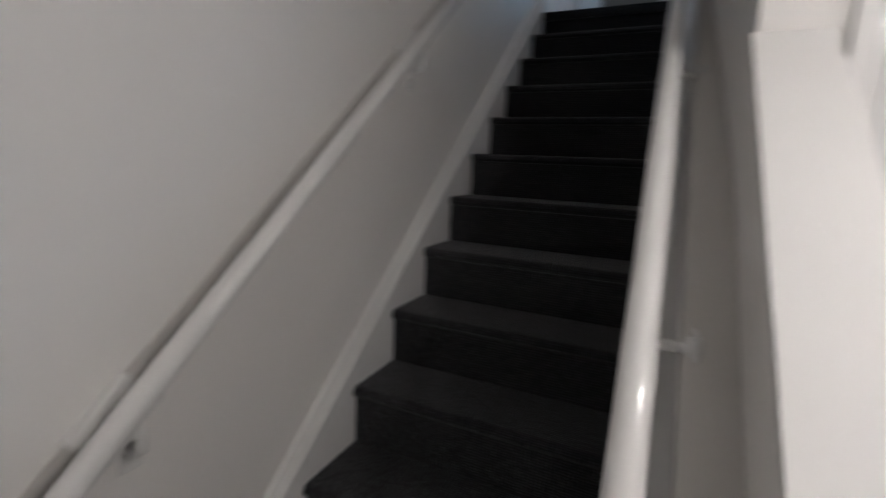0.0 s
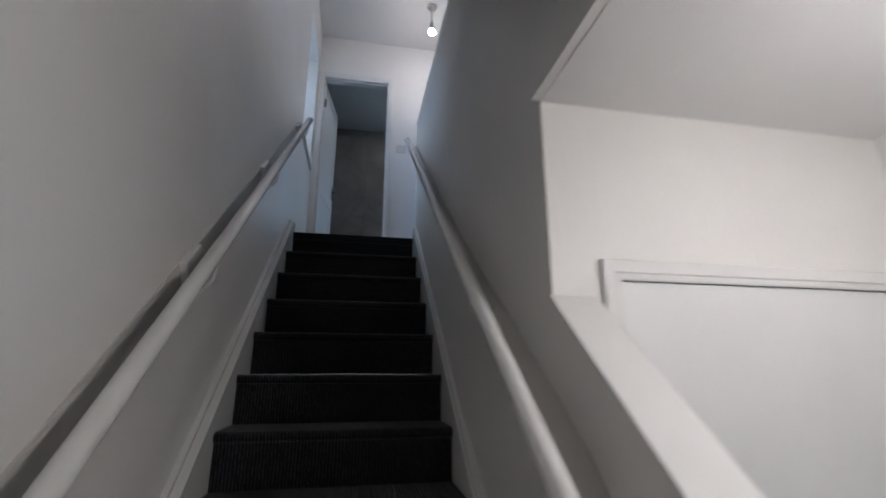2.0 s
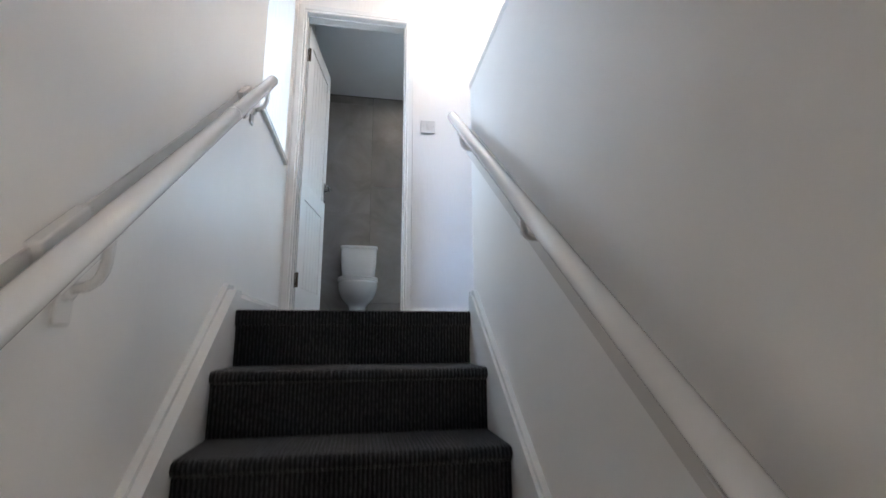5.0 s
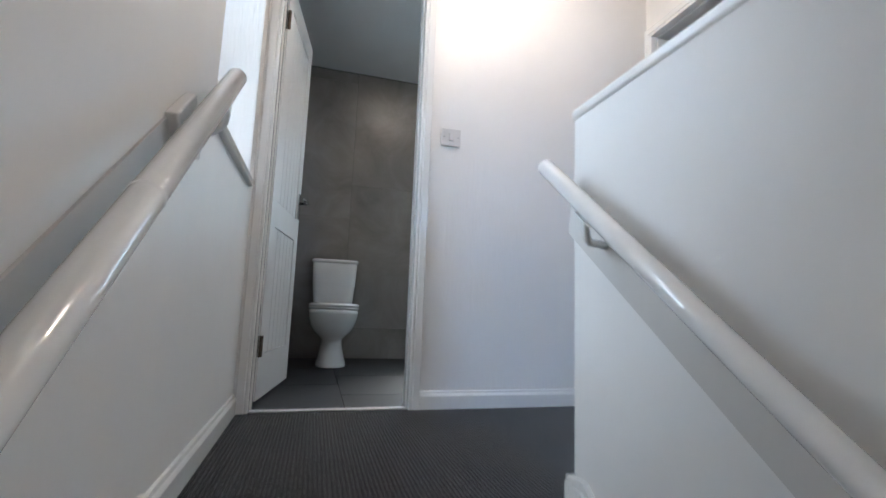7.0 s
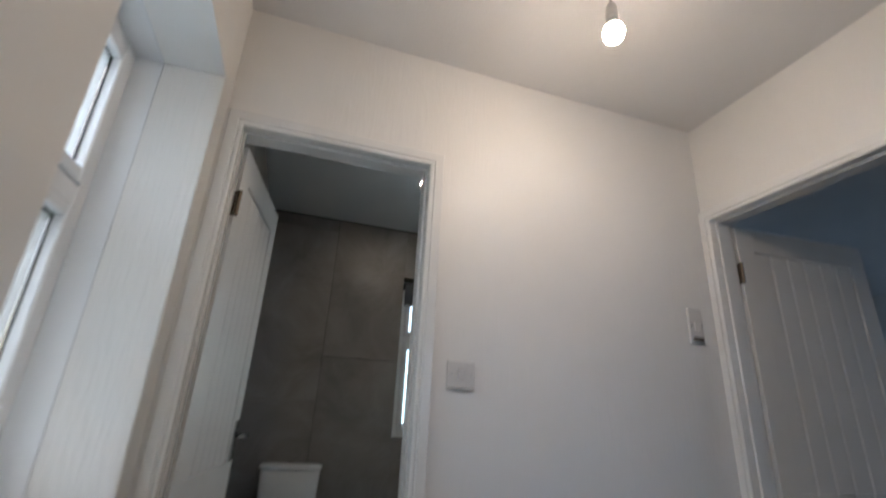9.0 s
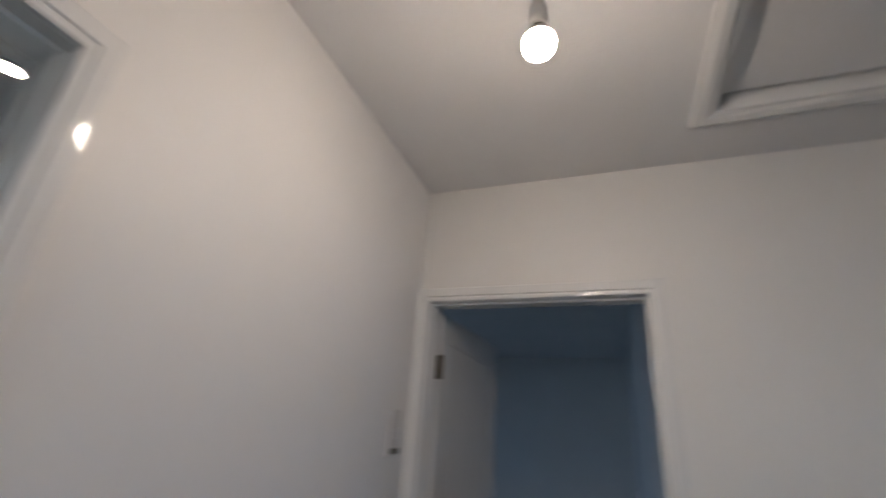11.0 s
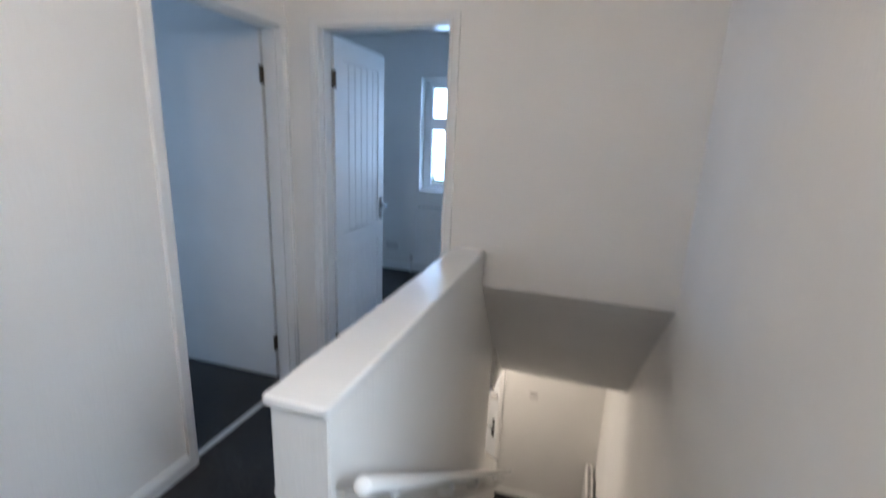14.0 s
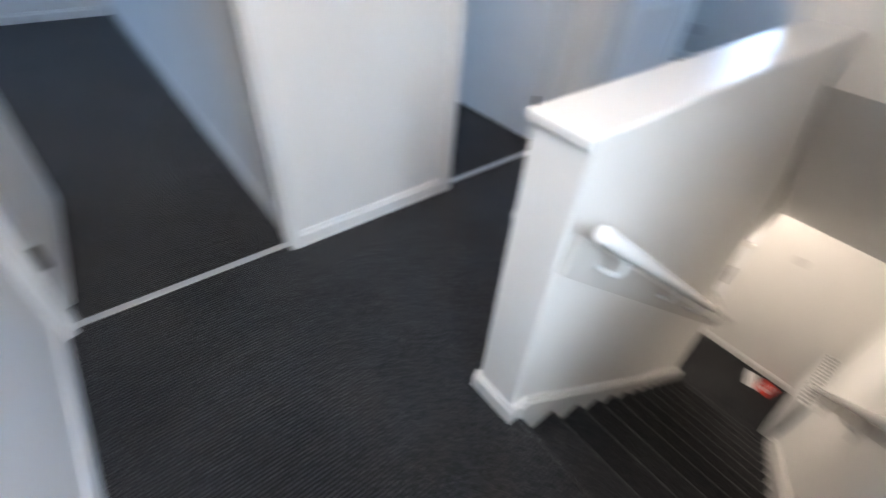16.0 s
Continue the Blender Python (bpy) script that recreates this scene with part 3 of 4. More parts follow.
def leaf_at(parent, m, w, h, boarded=True, hinge_side=1, handles=(-1, 1), handle_z=0.98):
    """A door leaf, hinged on its local z axis and reaching along local x."""
    t, st = 0.0175, 0.092
    if boarded:
        bm = bmesh.new()
        box(bm, 0.004, st, -t, t, 0.008, h)
        box(bm, w - st, w - 0.003, -t, t, 0.008, h)
        for z0, z1 in ((0.008, 0.20), (0.78, 0.90), (h - 0.11, h)):
            box(bm, st, w - st, -t, t, z0, z1)
        leaf = part("door_leaf", bm, DOORPAINT, parent, "white painted boarded door leaf standing open")
    else:
        leaf = part("door_leaf", boxed(0.004, w - 0.003, -t, t, 0.008, h, bevel=0.0015), DOORPAINT, parent, "plain white painted flush door leaf")
    leaf.matrix_local = m
    if boarded:
        n = 6
        bw = (w - 2 * st) / n
        for z0, z1 in ((0.20, 0.78), (0.90, h - 0.11)):
            me = mesh_of("board", box(bmesh.new(), 0.0, bw, -0.0125, 0.0125, 0.0, z1 - z0, 0.0065), DOORPAINT)
            for i in range(n):
                ob = new("board", me)
                ob.parent = leaf
                ob.matrix_local = Matrix.Translation((st + i * bw, 0, z0))
    for s in handles:
        lever_handle(leaf, w - 0.055, handle_z, s)
    if hinge_side:
        for z in (0.24, h - 0.22):
            hinge(leaf, z, hinge_side)
    return leaf


def doorway(name, label, plane, at, thick, d, stop_at, faces=(-1, 1)):
    door = thing(name, label, "door", kind="structure")
    part("door_lining", lining(plane, at, thick, d, stop_at), GLOSS, door, "white gloss painted door lining")
    if -1 in faces:
        part("architrave", architrave(plane, at, -1, d), GLOSS, door, "white gloss painted moulded architrave")
    if 1 in faces:
        part("architrave", architrave(plane, at + thick, 1, d), GLOSS, door, "white gloss painted moulded architrave")
    return door


door = doorway("door_1", "open white boarded bathroom door in a white moulded frame", "y", N, 0.1, D_BATH, N + 0.045)
leaf_at(door, pose(D_BATH[0] - 0.008, N + 0.1185, L + 0.012, 0, 0, 81.5), 0.635, 1.98, hinge_side=-1)
part("scribe_strip", boxed(0.0005, D_BATH[0] - A - 0.0005, N - 0.0145, N - 0.0005, L + 0.001, D_BATH[3] + A), GLOSS, door, "white painted filler strip between architrave and wall")
door = doorway("door_2", "open white boarded back bedroom door in a white moulded frame", "x", E, 0.1, D_A, E + 0.045)
leaf_at(door, pose(E + 0.1185, D_A[1] + 0.008, L + 0.012, 0, 0, -3), 0.765, 1.98, hinge_side=-1)
door = doorway("door_3", "open plain white small bedroom door in a white moulded frame", "x", E, 0.1, D_B, E + 0.045)
leaf_at(door, pose(E + 0.1185, D_B[0] - 0.008, L + 0.012, 0, 0, 1), 0.725, 1.98, boarded=False, hinge_side=1, handles=())
door = doorway("door_4", "open white boarded front bedroom door in a white moulded frame", "y", S - 0.1, 0.1, D_C, S - 0.045)
leaf_at(door, pose(D_C[1] + 0.008, S - 0.1185, L + 0.012, 0, 0, -88), 0.68, 1.98, hinge_side=-1)
door = doorway("door_5", "white living room doorway with a moulded frame", "x", E, 0.1, D_HALL, E + 0.05)
leaf_at(door, pose(E + 0.092, D_HALL[0] + 0.022, 0.012, 0, 0, 3), 0.75, 1.86, hinge_side=1)
door = doorway("door_6", "closed plain white understair cupboard door in a white frame", "y", CLOSET_Y, 0.1, D_CLOSET, CLOSET_Y + 0.06, faces=(-1,))
leaf_at(door, pose(D_CLOSET[0] + 0.003, CLOSET_Y + 0.0195, 0.0, 0, 0, 0), 0.846, D_CLOSET[3] - 0.0008, boarded=False, hinge_side=0, handles=(), handle_z=0.86)
knob = tube(bmesh.new(), [(1.905, CLOSET_Y + 0.001, 0.88), (1.905, CLOSET_Y - 0.03, 0.88), (1.89, CLOSET_Y - 0.038, 0.88), (1.82, CLOSET_Y - 0.036, 0.88)], 0.009, 10)
part("lever", knob, STEEL, door, "brushed steel lever", True)
part("door_handle", boxed(1.885, 1.925, CLOSET_Y - 0.006, CLOSET_Y + 0.002, 0.79, 0.94, bevel=0.002), STEEL, door, "brushed steel back plate")
door = doorway("door_7", "closed white entrance door in a white frame", "y", OUT_S - 0.25, 0.25, D_FRONT, OUT_S - 0.09, faces=(1,))
front = part("door_leaf", boxed(D_FRONT[0] + 0.003, D_FRONT[1] - 0.003, OUT_S - 0.066, OUT_S - 0.02, 0.01, D_FRONT[3] - 0.003, bevel=0.002), PVC, door, "white plastic entrance door leaf")
for z0, z1 in ((0.18, 0.85), (1.05, 1.9)):
    bm = bmesh.new()
    for a, b, c, d2 in ((0.14, 0.675, z0, z0 + 0.03), (0.14, 0.675, z1 - 0.03, z1), (0.14, 0.17, z0 + 0.03, z1 - 0.03), (0.645, 0.675, z0 + 0.03, z1 - 0.03)):
        box(bm, D_FRONT[0] + a, D_FRONT[0] + b, OUT_S - 0.021, OUT_S - 0.011, c, d2, 0.003)
    part("panel_moulding", bm, PVC, front, "raised white panel moulding")
part("door_handle", boxed(D_FRONT[0] + 0.03, D_FRONT[0] + 0.06, OUT_S - 0.021, OUT_S - 0.010, 0.72, 0.95, bevel=0.002), STEEL, front, "steel handle plate")
part("lever", tube(bmesh.new(), [(D_FRONT[0] + 0.045, OUT_S - 0.012, 0.88), (D_FRONT[0] + 0.045, OUT_S + 0.035, 0.88), (D_FRONT[0] + 0.06, OUT_S + 0.042, 0.88), (D_FRONT[0] + 0.15, OUT_S + 0.042, 0.88)], 0.009, 10), STEEL, front, "steel lever", True)
part("night_latch", boxed(D_FRONT[0] + 0.02, D_FRONT[0] + 0.10, OUT_S - 0.021, OUT_S + 0.012, 1.22, 1.28, bevel=0.005), SWITCHPLASTIC, front, "pale latch case")


def threshold(x0, x1, y0, y1, z, label="bright metal carpet threshold strip"):
    bm = box(bmesh.new(), x0, x1, y0, y1, z, z + 0.007, 0.003, 2)
    return solid("threshold_strip", bm, ALU, label, "structure", "threshold")


threshold(D_BATH[0], D_BATH[1], N + 0.002, N + 0.034, L, "bright metal strip between carpet and bathroom tiles")
threshold(E + 0.02, E + 0.05, D_A[0], D_A[1], L)
threshold(E + 0.02, E + 0.05, D_B[0], D_B[1], L)
threshold(D_C[0], D_C[1], S - 0.05, S - 0.02, L)
threshold(E + 0.02, E + 0.05, D_HALL[0], D_HALL[1], 0.0)


# ------------------------------------------------------------------ windows
def window(name, label, plane, at, out, w, transom, mullions, pane_low, pane_high):
    """A casement window in an opening w: frame, transom, top lights, panes. at: inner face of the frame; out: way to the outside."""
    win = thing(name, label, "window", kind="structure")
    u0, u1, z0, z1 = w
    def b(bm, a0, a1, c0, c1, d0, d1, bevel=0.0):
        lo, hi = sorted((at + out * d0, at + out * d1))
        return box(bm, lo, hi, a0, a1, c0, c1, bevel) if plane == "x" else box(bm, a0, a1, lo, hi, c0, c1, bevel)
    f = 0.055
    bm = bmesh.new()
    b(bm, u0, u0 + f, z0, z1, 0, 0.065, 0.003)
    b(bm, u1 - f, u1, z0, z1, 0, 0.065, 0.003)
    b(bm, u0 + f, u1 - f, z0, z0 + f, 0, 0.065, 0.003)
    b(bm, u0 + f, u1 - f, z1 - f, z1, 0, 0.065, 0.003)
    b(bm, u0 + f, u1 - f, transom - 0.03, transom + 0.03, 0, 0.065, 0.003)
    for m in mullions:
        b(bm, m - 0.03, m + 0.03, z0 + f, transom - 0.03, 0, 0.065, 0.003)
        b(bm, m - 0.03, m + 0.03, transom + 0.03, z1 - f, 0, 0.065, 0.003)
    part("window_frame", bm, PVC, win, "white plastic window frame")
    us = [u0 + f, *[x for m in mullions for x in (m - 0.03, m + 0.03)], u1 - f]
    for a0, a1 in zip(us[::2], us[1::2]):
        for c0, c1, mat in ((z0 + f, transom - 0.03, pane_low), (transom + 0.03, z1 - f, pane_high)):
            s = 0.034
            sash = bmesh.new()
            b(sash, a0, a0 + s, c0, c1, -0.012, 0.05, 0.004)
            b(sash, a1 - s, a1, c0, c1, -0.012, 0.05, 0.004)
            b(sash, a0 + s, a1 - s, c0, c0 + s, -0.012, 0.05, 0.004)
            b(sash, a0 + s, a1 - s, c1 - s, c1, -0.012, 0.05, 0.004)
            sa = part("sash", sash, PVC, win, "white plastic opening sash")
            gasket = bmesh.new()
            g = 0.004
            b(gasket, a0 + s, a0 + s + g, c0 + s, c1 - s, 0.012, 0.0155)
            b(gasket, a1 - s - g, a1 - s, c0 + s, c1 - s, 0.012, 0.0155)
            b(gasket, a0 + s + g, a1 - s - g, c0 + s, c0 + s + g, 0.012, 0.0155)
            b(gasket, a0 + s + g, a1 - s - g, c1 - s - g, c1 - s, 0.012, 0.0155)
            part("gasket", gasket, RUBBER, sa, "thin black rubber gasket")
            pane = part("pane", b(bmesh.new(), a0 + s + g, a1 - s - g, c0 + s + g, c1 - s - g, 0.016, 0.022), mat, sa, "glass pane")
            pane.visible_shadow = False
    return win


win = window("window_1", "white plastic landing window in a deep reveal with a painted sill", "x", -0.245, -1, WIN_W, L + 1.60, [], GLASS, GLASS)
part("window_sill", box(bmesh.new(), -0.245, 0.020, WIN_W[0], WIN_W[1], WIN_W[2], WIN_W[2] + 0.026, 0.005, 2), GLOSS, win, "white gloss painted window board")
part("reveal_trim", boxed(-0.245, -0.17, WIN_W[1] - 0.004, WIN_W[1] - 0.0005, WIN_W[2] + 0.026, WIN_W[3] - 0.004), PVC, win, "white trim strip in the reveal")
part("reveal_trim", boxed(-0.245, -0.17, WIN_W[0] + 0.0005, WIN_W[1] - 0.004, WIN_W[3] - 0.004, WIN_W[3] - 0.0005), PVC, win)
part("reveal_paper", boxed(-0.168, -0.003, WIN_W[1] - 0.004, WIN_W[1] - 0.0005, WIN_W[2] + 0.026, WIN_W[3] - 0.004), RIPPLE, win, "heavily rippled white wallpaper in the reveal")
win = window("window_2", "white plastic bathroom window with frosted lower glass", "y", BATH_N + 0.10, 1, WIN_BATH, L + 1.64, [], FROSTED, GLASS)
win = window("window_3", "white plastic front bedroom window with a painted sill", "y", OUT_S - 0.13, -1, WIN_C, L + 1.62, [1.62], GLASS, GLASS)
part("window_sill", box(bmesh.new(), WIN_C[0], WIN_C[1], OUT_S - 0.13, OUT_S + 0.02, WIN_C[2], WIN_C[2] + 0.022, 0.005, 2), GLOSS, win, "white gloss painted window board")
window("window_4", "white plastic back bedroom window", "y", 3.36, 1, WIN_A, L + 1.7, [4.4], GLASS, GLASS)
window("window_5", "white plastic small bedroom window", "x", 5.03, 1, WIN_B, L + 1.7, [], GLASS, GLASS)
window("window_6", "white plastic living room window", "x", 5.03, 1, WIN_G, 1.6, [], GLASS, GLASS)

# ------------------------------------------------------------------ handrails
def handrail(x0, x1, wall_x, y0, z0, y1, z1, brackets, label, joints=(), k=1.0, radius=0.0228):
    """A round rail from its low end (x0, y0, z0) to its high end (x1, y1, z1), on brackets fixed to the wall at wall_x."""
    rail = thing("handrail", label, "handrail", group="stair handrails")
    a, b = Vector((x0, y0, z0)), Vector((x1, y1, z1))
    way = (b - a).normalized()
    pts, rad = [], []
    for d, r in ((0, 0.7 * radius), (0.003, 0.9 * radius), (0.008, radius)):
        pts.append(a + way * d), rad.append(r)
    for d, r in ((0.008, radius), (0.003, 0.9 * radius), (0, 0.7 * radius)):
        pts.append(b - way * d), rad.append(r)
    part("rail", tube(bmesh.new(), pts, rad, 24), GLOSS, rail, "white gloss painted round rail", True)
    s = 1 if x0 > wall_x else -1
    for y in joints:
        p = a + way * ((y - y0) / way.y)
        part("joint_ring", tube(bmesh.new(), [p - way * 0.0025, p - way * 0.0015, p + way * 0.0015, p + way * 0.0025], [0.0229, 0.0240, 0.0240, 0.0229], 24), GLOSS, rail, "faint painted joint in the rail", True)
    for y in brackets:
        p = a + way * ((y - y0) / way.y)
        drop = 0.024 + 0.088 * k
        pts = [(p.x, p.y, p.z - 0.023), (p.x, p.y, p.z - drop + 0.044 * k), (p.x - s * 0.003, p.y + 0.001, p.z - drop + 0.028 * k), (p.x - s * 0.011 * k, p.y + 0.004, p.z - drop + 0.014 * k), (p.x - s * 0.026 * k, p.y + 0.009, p.z - drop + 0.005 * k), (wall_x + s * 0.005, p.y + 0.02, p.z - drop)]
        br = part("bracket", tube(bmesh.new(), pts, 0.0082, 12), GLOSS, rail, "white painted bent metal rail bracket", True)
        x0b, x1b = min(wall_x, wall_x + s * 0.008), max(wall_x, wall_x + s * 0.008)
        part("wall_plate", box(bmesh.new(), x0b, x1b, p.y - 0.001, p.y + 0.041, p.z - drop - 0.056 * k, p.z - drop + 0.04 * k, 0.003, 2), GLOSS, br)
        part("boss", lathe(bmesh.new(), [(0.018, 0.0), (0.017, 0.007), (0.011, 0.012)], (0, 0, 0), 16), GLOSS, br).matrix_local = Matrix.Translation((wall_x + s * 0.007, p.y + 0.02, p.z - drop)) @ Matrix.Rotation(s * math.pi / 2, 4, "Y")
        saddle = box(bmesh.new(), -0.011, 0.011, -0.034, 0.034, -0.0035, 0.0, 0.001)
        part("saddle", saddle, GLOSS, br).matrix_local = Matrix.Translation((p.x, p.y, p.z - 0.0275)) @ Matrix.Rotation(math.atan2(way.z, way.y), 4, "X")
    return rail


def west_rail_z(y):
    return L + 0.815 + 0.8386 * y


def rail_z(y):
    return L + 0.772 + 0.791 * y


handrail(0.084, 0.062, 0.0, -3.22, L - 1.885, 0.210, L + 0.991, (-2.65, -1.66, -0.86, 0.135), "white gloss painted round handrail on the outer stair wall", (-0.285,))
handrail(0.818, 0.812, WH, -2.86, rail_z(-2.86), 0.046, rail_z(0.046), (-2.43, -1.85, -1.25, -0.72, -0.13), "white gloss painted round handrail on the half wall", (), 0.6, 0.0205)
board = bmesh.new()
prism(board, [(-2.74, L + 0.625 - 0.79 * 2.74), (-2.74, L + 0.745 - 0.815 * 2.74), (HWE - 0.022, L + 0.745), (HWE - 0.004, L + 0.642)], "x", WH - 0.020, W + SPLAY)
# thin strip, duller and darker than the wall paint around it
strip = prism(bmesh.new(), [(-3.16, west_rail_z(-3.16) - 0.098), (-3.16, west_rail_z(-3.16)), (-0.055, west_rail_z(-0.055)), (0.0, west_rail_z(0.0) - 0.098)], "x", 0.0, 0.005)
structure("trim_rail_strip", strip, DULLPAINT, "thin dull grey strip on the wall behind the handrail")
for y in (-2.65, -1.66, -0.86, 0.02):
    pad = bmesh.new()
    box(pad, 0.0, 0.024, -0.065, 0.065, -0.048, 0.048, 0.004, 2)
    ob = solid("packing_block", pad, GLOSS, "white painted wooden packing block behind a rail bracket", "structure", "trim")
    ob.matrix_world = Matrix.Translation((0.0, y, west_rail_z(y) - 0.050)) @ Matrix.Rotation(math.atan(0.8386), 4, "X")
structure("trim_rail_board", board, DULLPAINT, "dull off-white painted board on the wall behind the handrail")


# ------------------------------------------------------------------ light fittings and ceiling things
def pendant(name, label, x, y, top, drop, mat):
    """A bare bulb in a holder on a flex under a ceiling rose; drop: from the ceiling to the bulb's middle."""
    lamp = thing(name, label, "light bulb", group="bare pendant bulbs")
    part("ceiling_rose", lathe(bmesh.new(), [(0.01, -0.034), (0.03, -0.030), (0.043, -0.018), (0.046, 0.0)], (x, y, top)), FLEX, lamp, "white ceiling rose", True)
    part("flex", tube(bmesh.new(), [(x, y, top - 0.03), (x, y, top - drop + 0.105)], 0.0035, 8), FLEX, lamp, "white flex")
    part("lamp_holder", lathe(bmesh.new(), [(0.006, 0.115), (0.013, 0.105), (0.017, 0.09), (0.017, 0.072), (0.0185, 0.07), (0.0185, 0.046), (0.016, 0.044)], (x, y, top - drop)), FLEX, lamp, "white lamp holder", True)
    part("bulb_neck", lathe(bmesh.new(), [(0.0125, 0.05), (0.0125, 0.040), (0.0128, 0.0395)], (x, y, top - drop), 20), HINGE, lamp, "metal bulb cap", True)
    part("bulb_body", lathe(bmesh.new(), [(0.013, 0.039), (0.016, 0.034), (0.021, 0.024), (0.0275, 0.0136)], (x, y, top - drop), 24), FLEX, lamp, "opaque white bulb body", True)
    part("bulb", lathe(bmesh.new(), [(0.0272, 0.0134)] + [(0.031 * math.cos(a), 0.031 * math.sin(a)) for a in (0.46, 0.2, -0.2, -0.6, -1.0, -1.3, -1.5)], (x, y, top - drop), 24), mat, lamp, "glowing white bulb", True)
    return lamp


pendant("pendant_light", "bare glowing bulb hanging on a short white flex over the landing", 1.068, 0.458, CEIL, 0.290, BULB)
pendant("pendant_light", "bare glowing bulb hanging under the hall ceiling", 1.446, -2.905, HALL_CEIL, 0.275, HALLBULB)
dl = thing("downlight", "small lit recessed downlight in the bathroom ceiling", "downlight")
part("bezel", lathe(bmesh.new(), [(0.032, -0.001), (0.036, -0.006), (0.044, -0.004), (0.046, 0.0)], (0.96, 2.08, CEIL)), PVC, dl, "white round bezel", True)
part("lens", lathe(bmesh.new(), [(0.005, -0.007), (0.031, -0.007)], (0.96, 2.08, CEIL)), DOWNLIGHT, dl, "glowing lens")

det = thing("smoke_detector", "round yellowed cream smoke detector on the landing ceiling", "smoke detector")
part("base", lathe(bmesh.new(), [(0.052, -0.012), (0.054, -0.008), (0.054, 0.0)], (0.973, -0.535, CEIL), 32), AGED, det, "", True)
part("cover", lathe(bmesh.new(), [(0.012, -0.037), (0.034, -0.035), (0.044, -0.028), (0.048, -0.0125)], (0.973, -0.535, CEIL), 32), AGED, det, "slightly domed cream cover", True)
part("test_button", lathe(bmesh.new(), [(0.006, -0.041), (0.009, -0.039), (0.010, -0.0355)], (0.983, -0.525, CEIL), 16), AGED, det)

hatch = thing("loft_hatch", "white loft hatch with a wide painted frame and recessed lid", "loft hatch", kind="structure")
hx0, hx1, hy0, hy1 = HATCH
bm = bmesh.new()
HP = [(0.0, 0.0), (0.0, -0.012), (0.006, -0.019), (0.030, -0.022), (0.045, -0.016), (0.05, 0.0)]
rings = []
for sx, sy, x, y in ((-1, -1, hx0, hy0), (1, -1, hx1, hy0), (1, 1, hx1, hy1), (-1, 1, hx0, hy1)):
    rings.append([bm.verts.new((x + sx * a, y + sy * a, CEIL + b)) for a, b in HP])
for i in range(4):
    one, two = rings[i], rings[(i + 1) % 4]
    for k in range(len(HP)):
        bm.faces.new((one[k], one[(k + 1) % len(HP)], two[(k + 1) % len(HP)], two[k]))
part("hatch_frame", bm, GLOSS, hatch, "white painted moulding round the hatch")
bm = bmesh.new()
for x0, x1, y0, y1 in ((hx0, hx0 + 0.016, hy0, hy1), (hx1 - 0.016, hx1, hy0, hy1), (hx0 + 0.016, hx1 - 0.016, hy0, hy0 + 0.016), (hx0 + 0.016, hx1 - 0.016, hy1 - 0.016, hy1)):
    box(bm, x0, x1, y0, y1, CEIL - 0.008, CEIL + 0.115)
part("hatch_lining", bm, GLOSS, hatch, "white painted hatch lining")
part("hatch_lid", boxed(hx0 + 0.017, hx1 - 0.034, hy0 + 0.024, hy1 - 0.024, CEIL + 0.036, CEIL + 0.052, bevel=0.002), CEILING, hatch, "grey-white board lid lying in the hatch")
# black sheet stands in for the unlit loft, darkening the gap round the lid
part("hatch_black_sheet", boxed(hx0 - 0.02, hx1 + 0.02, hy0 - 0.02, hy1 + 0.02, CEIL + 0.118, CEIL + 0.13), RUBBER, hatch, "black sheet in place of the unlit loft space over the lid")


# ------------------------------------------------------------------ switches and sockets
def wall_switch(x, y, z, rz, w, h, label, rockers=1, category="light switch", name="light_switch"):
    """A plate whose face looks along local -y; local x to the right."""
    sw = thing(name, label, category, pose(x, y, z, 0, 0, rz))
    part("back_box", box(bmesh.new(), -w / 2, w / 2, -0.010, 0.0, -h / 2, h / 2, 0.003, 2), SWITCHPLASTIC, sw, "off-white plastic plate")
    for i in range(rockers):
        cx = (i - (rockers - 1) / 2) * 0.03
        part("rocker", box(bmesh.new(), cx - 0.011, cx + 0.011, -0.015, -0.009, -0.018, 0.018, 0.002), SWITCHPLASTIC, sw, "small rocker")
    for s in (-1, 1):
        part("screw", lathe(bmesh.new(), [(0.0015, 0.0), (0.003, 0.001), (0.003, 0.003)], (s * w * 0.36, -0.0115, -0.0015), 10), STEEL, sw)
    return sw


wall_switch(0.858, N, L + 1.258, 0, 0.096, 0.086, "off-white square light switch beside the bathroom doorway")
sw = wall_switch(1.875, N, L + 1.522, 0, 0.07, 0.14, "off-white upright thermostat box near the bedroom door", 1, "thermostat", "thermostat")
part("dial_bar", boxed(-0.025, 0.025, -0.018, -0.009, -0.062, -0.045, bevel=0.002), HINGE, sw, "dark lower bar")
wall_switch(0.735, OUT_S, L - 1.265, 180, 0.09, 0.09, "off-white square light switch on the hall wall")
so = wall_switch(2.47, OUT_S, L + 0.27, 180, 0.145, 0.085, "white double socket low on the bedroom wall", 2, "socket", "wall_socket")


gate = thing("wall_bumper", "small white round wall bumper on the half wall", "bumper", pose(WO, 0.0, L + 0.69, 0, 90, 0))
part("cup", lathe(bmesh.new(), [(0.021, 0.0), (0.021, 0.012), (0.017, 0.02), (0.008, 0.023)], (0, 0, 0), 18), PVC, gate, "white plastic cup", True)
part("pad", lathe(bmesh.new(), [(0.006, 0.0231), (0.005, 0.025)], (0, 0, 0), 12), SWITCHPLASTIC, gate)

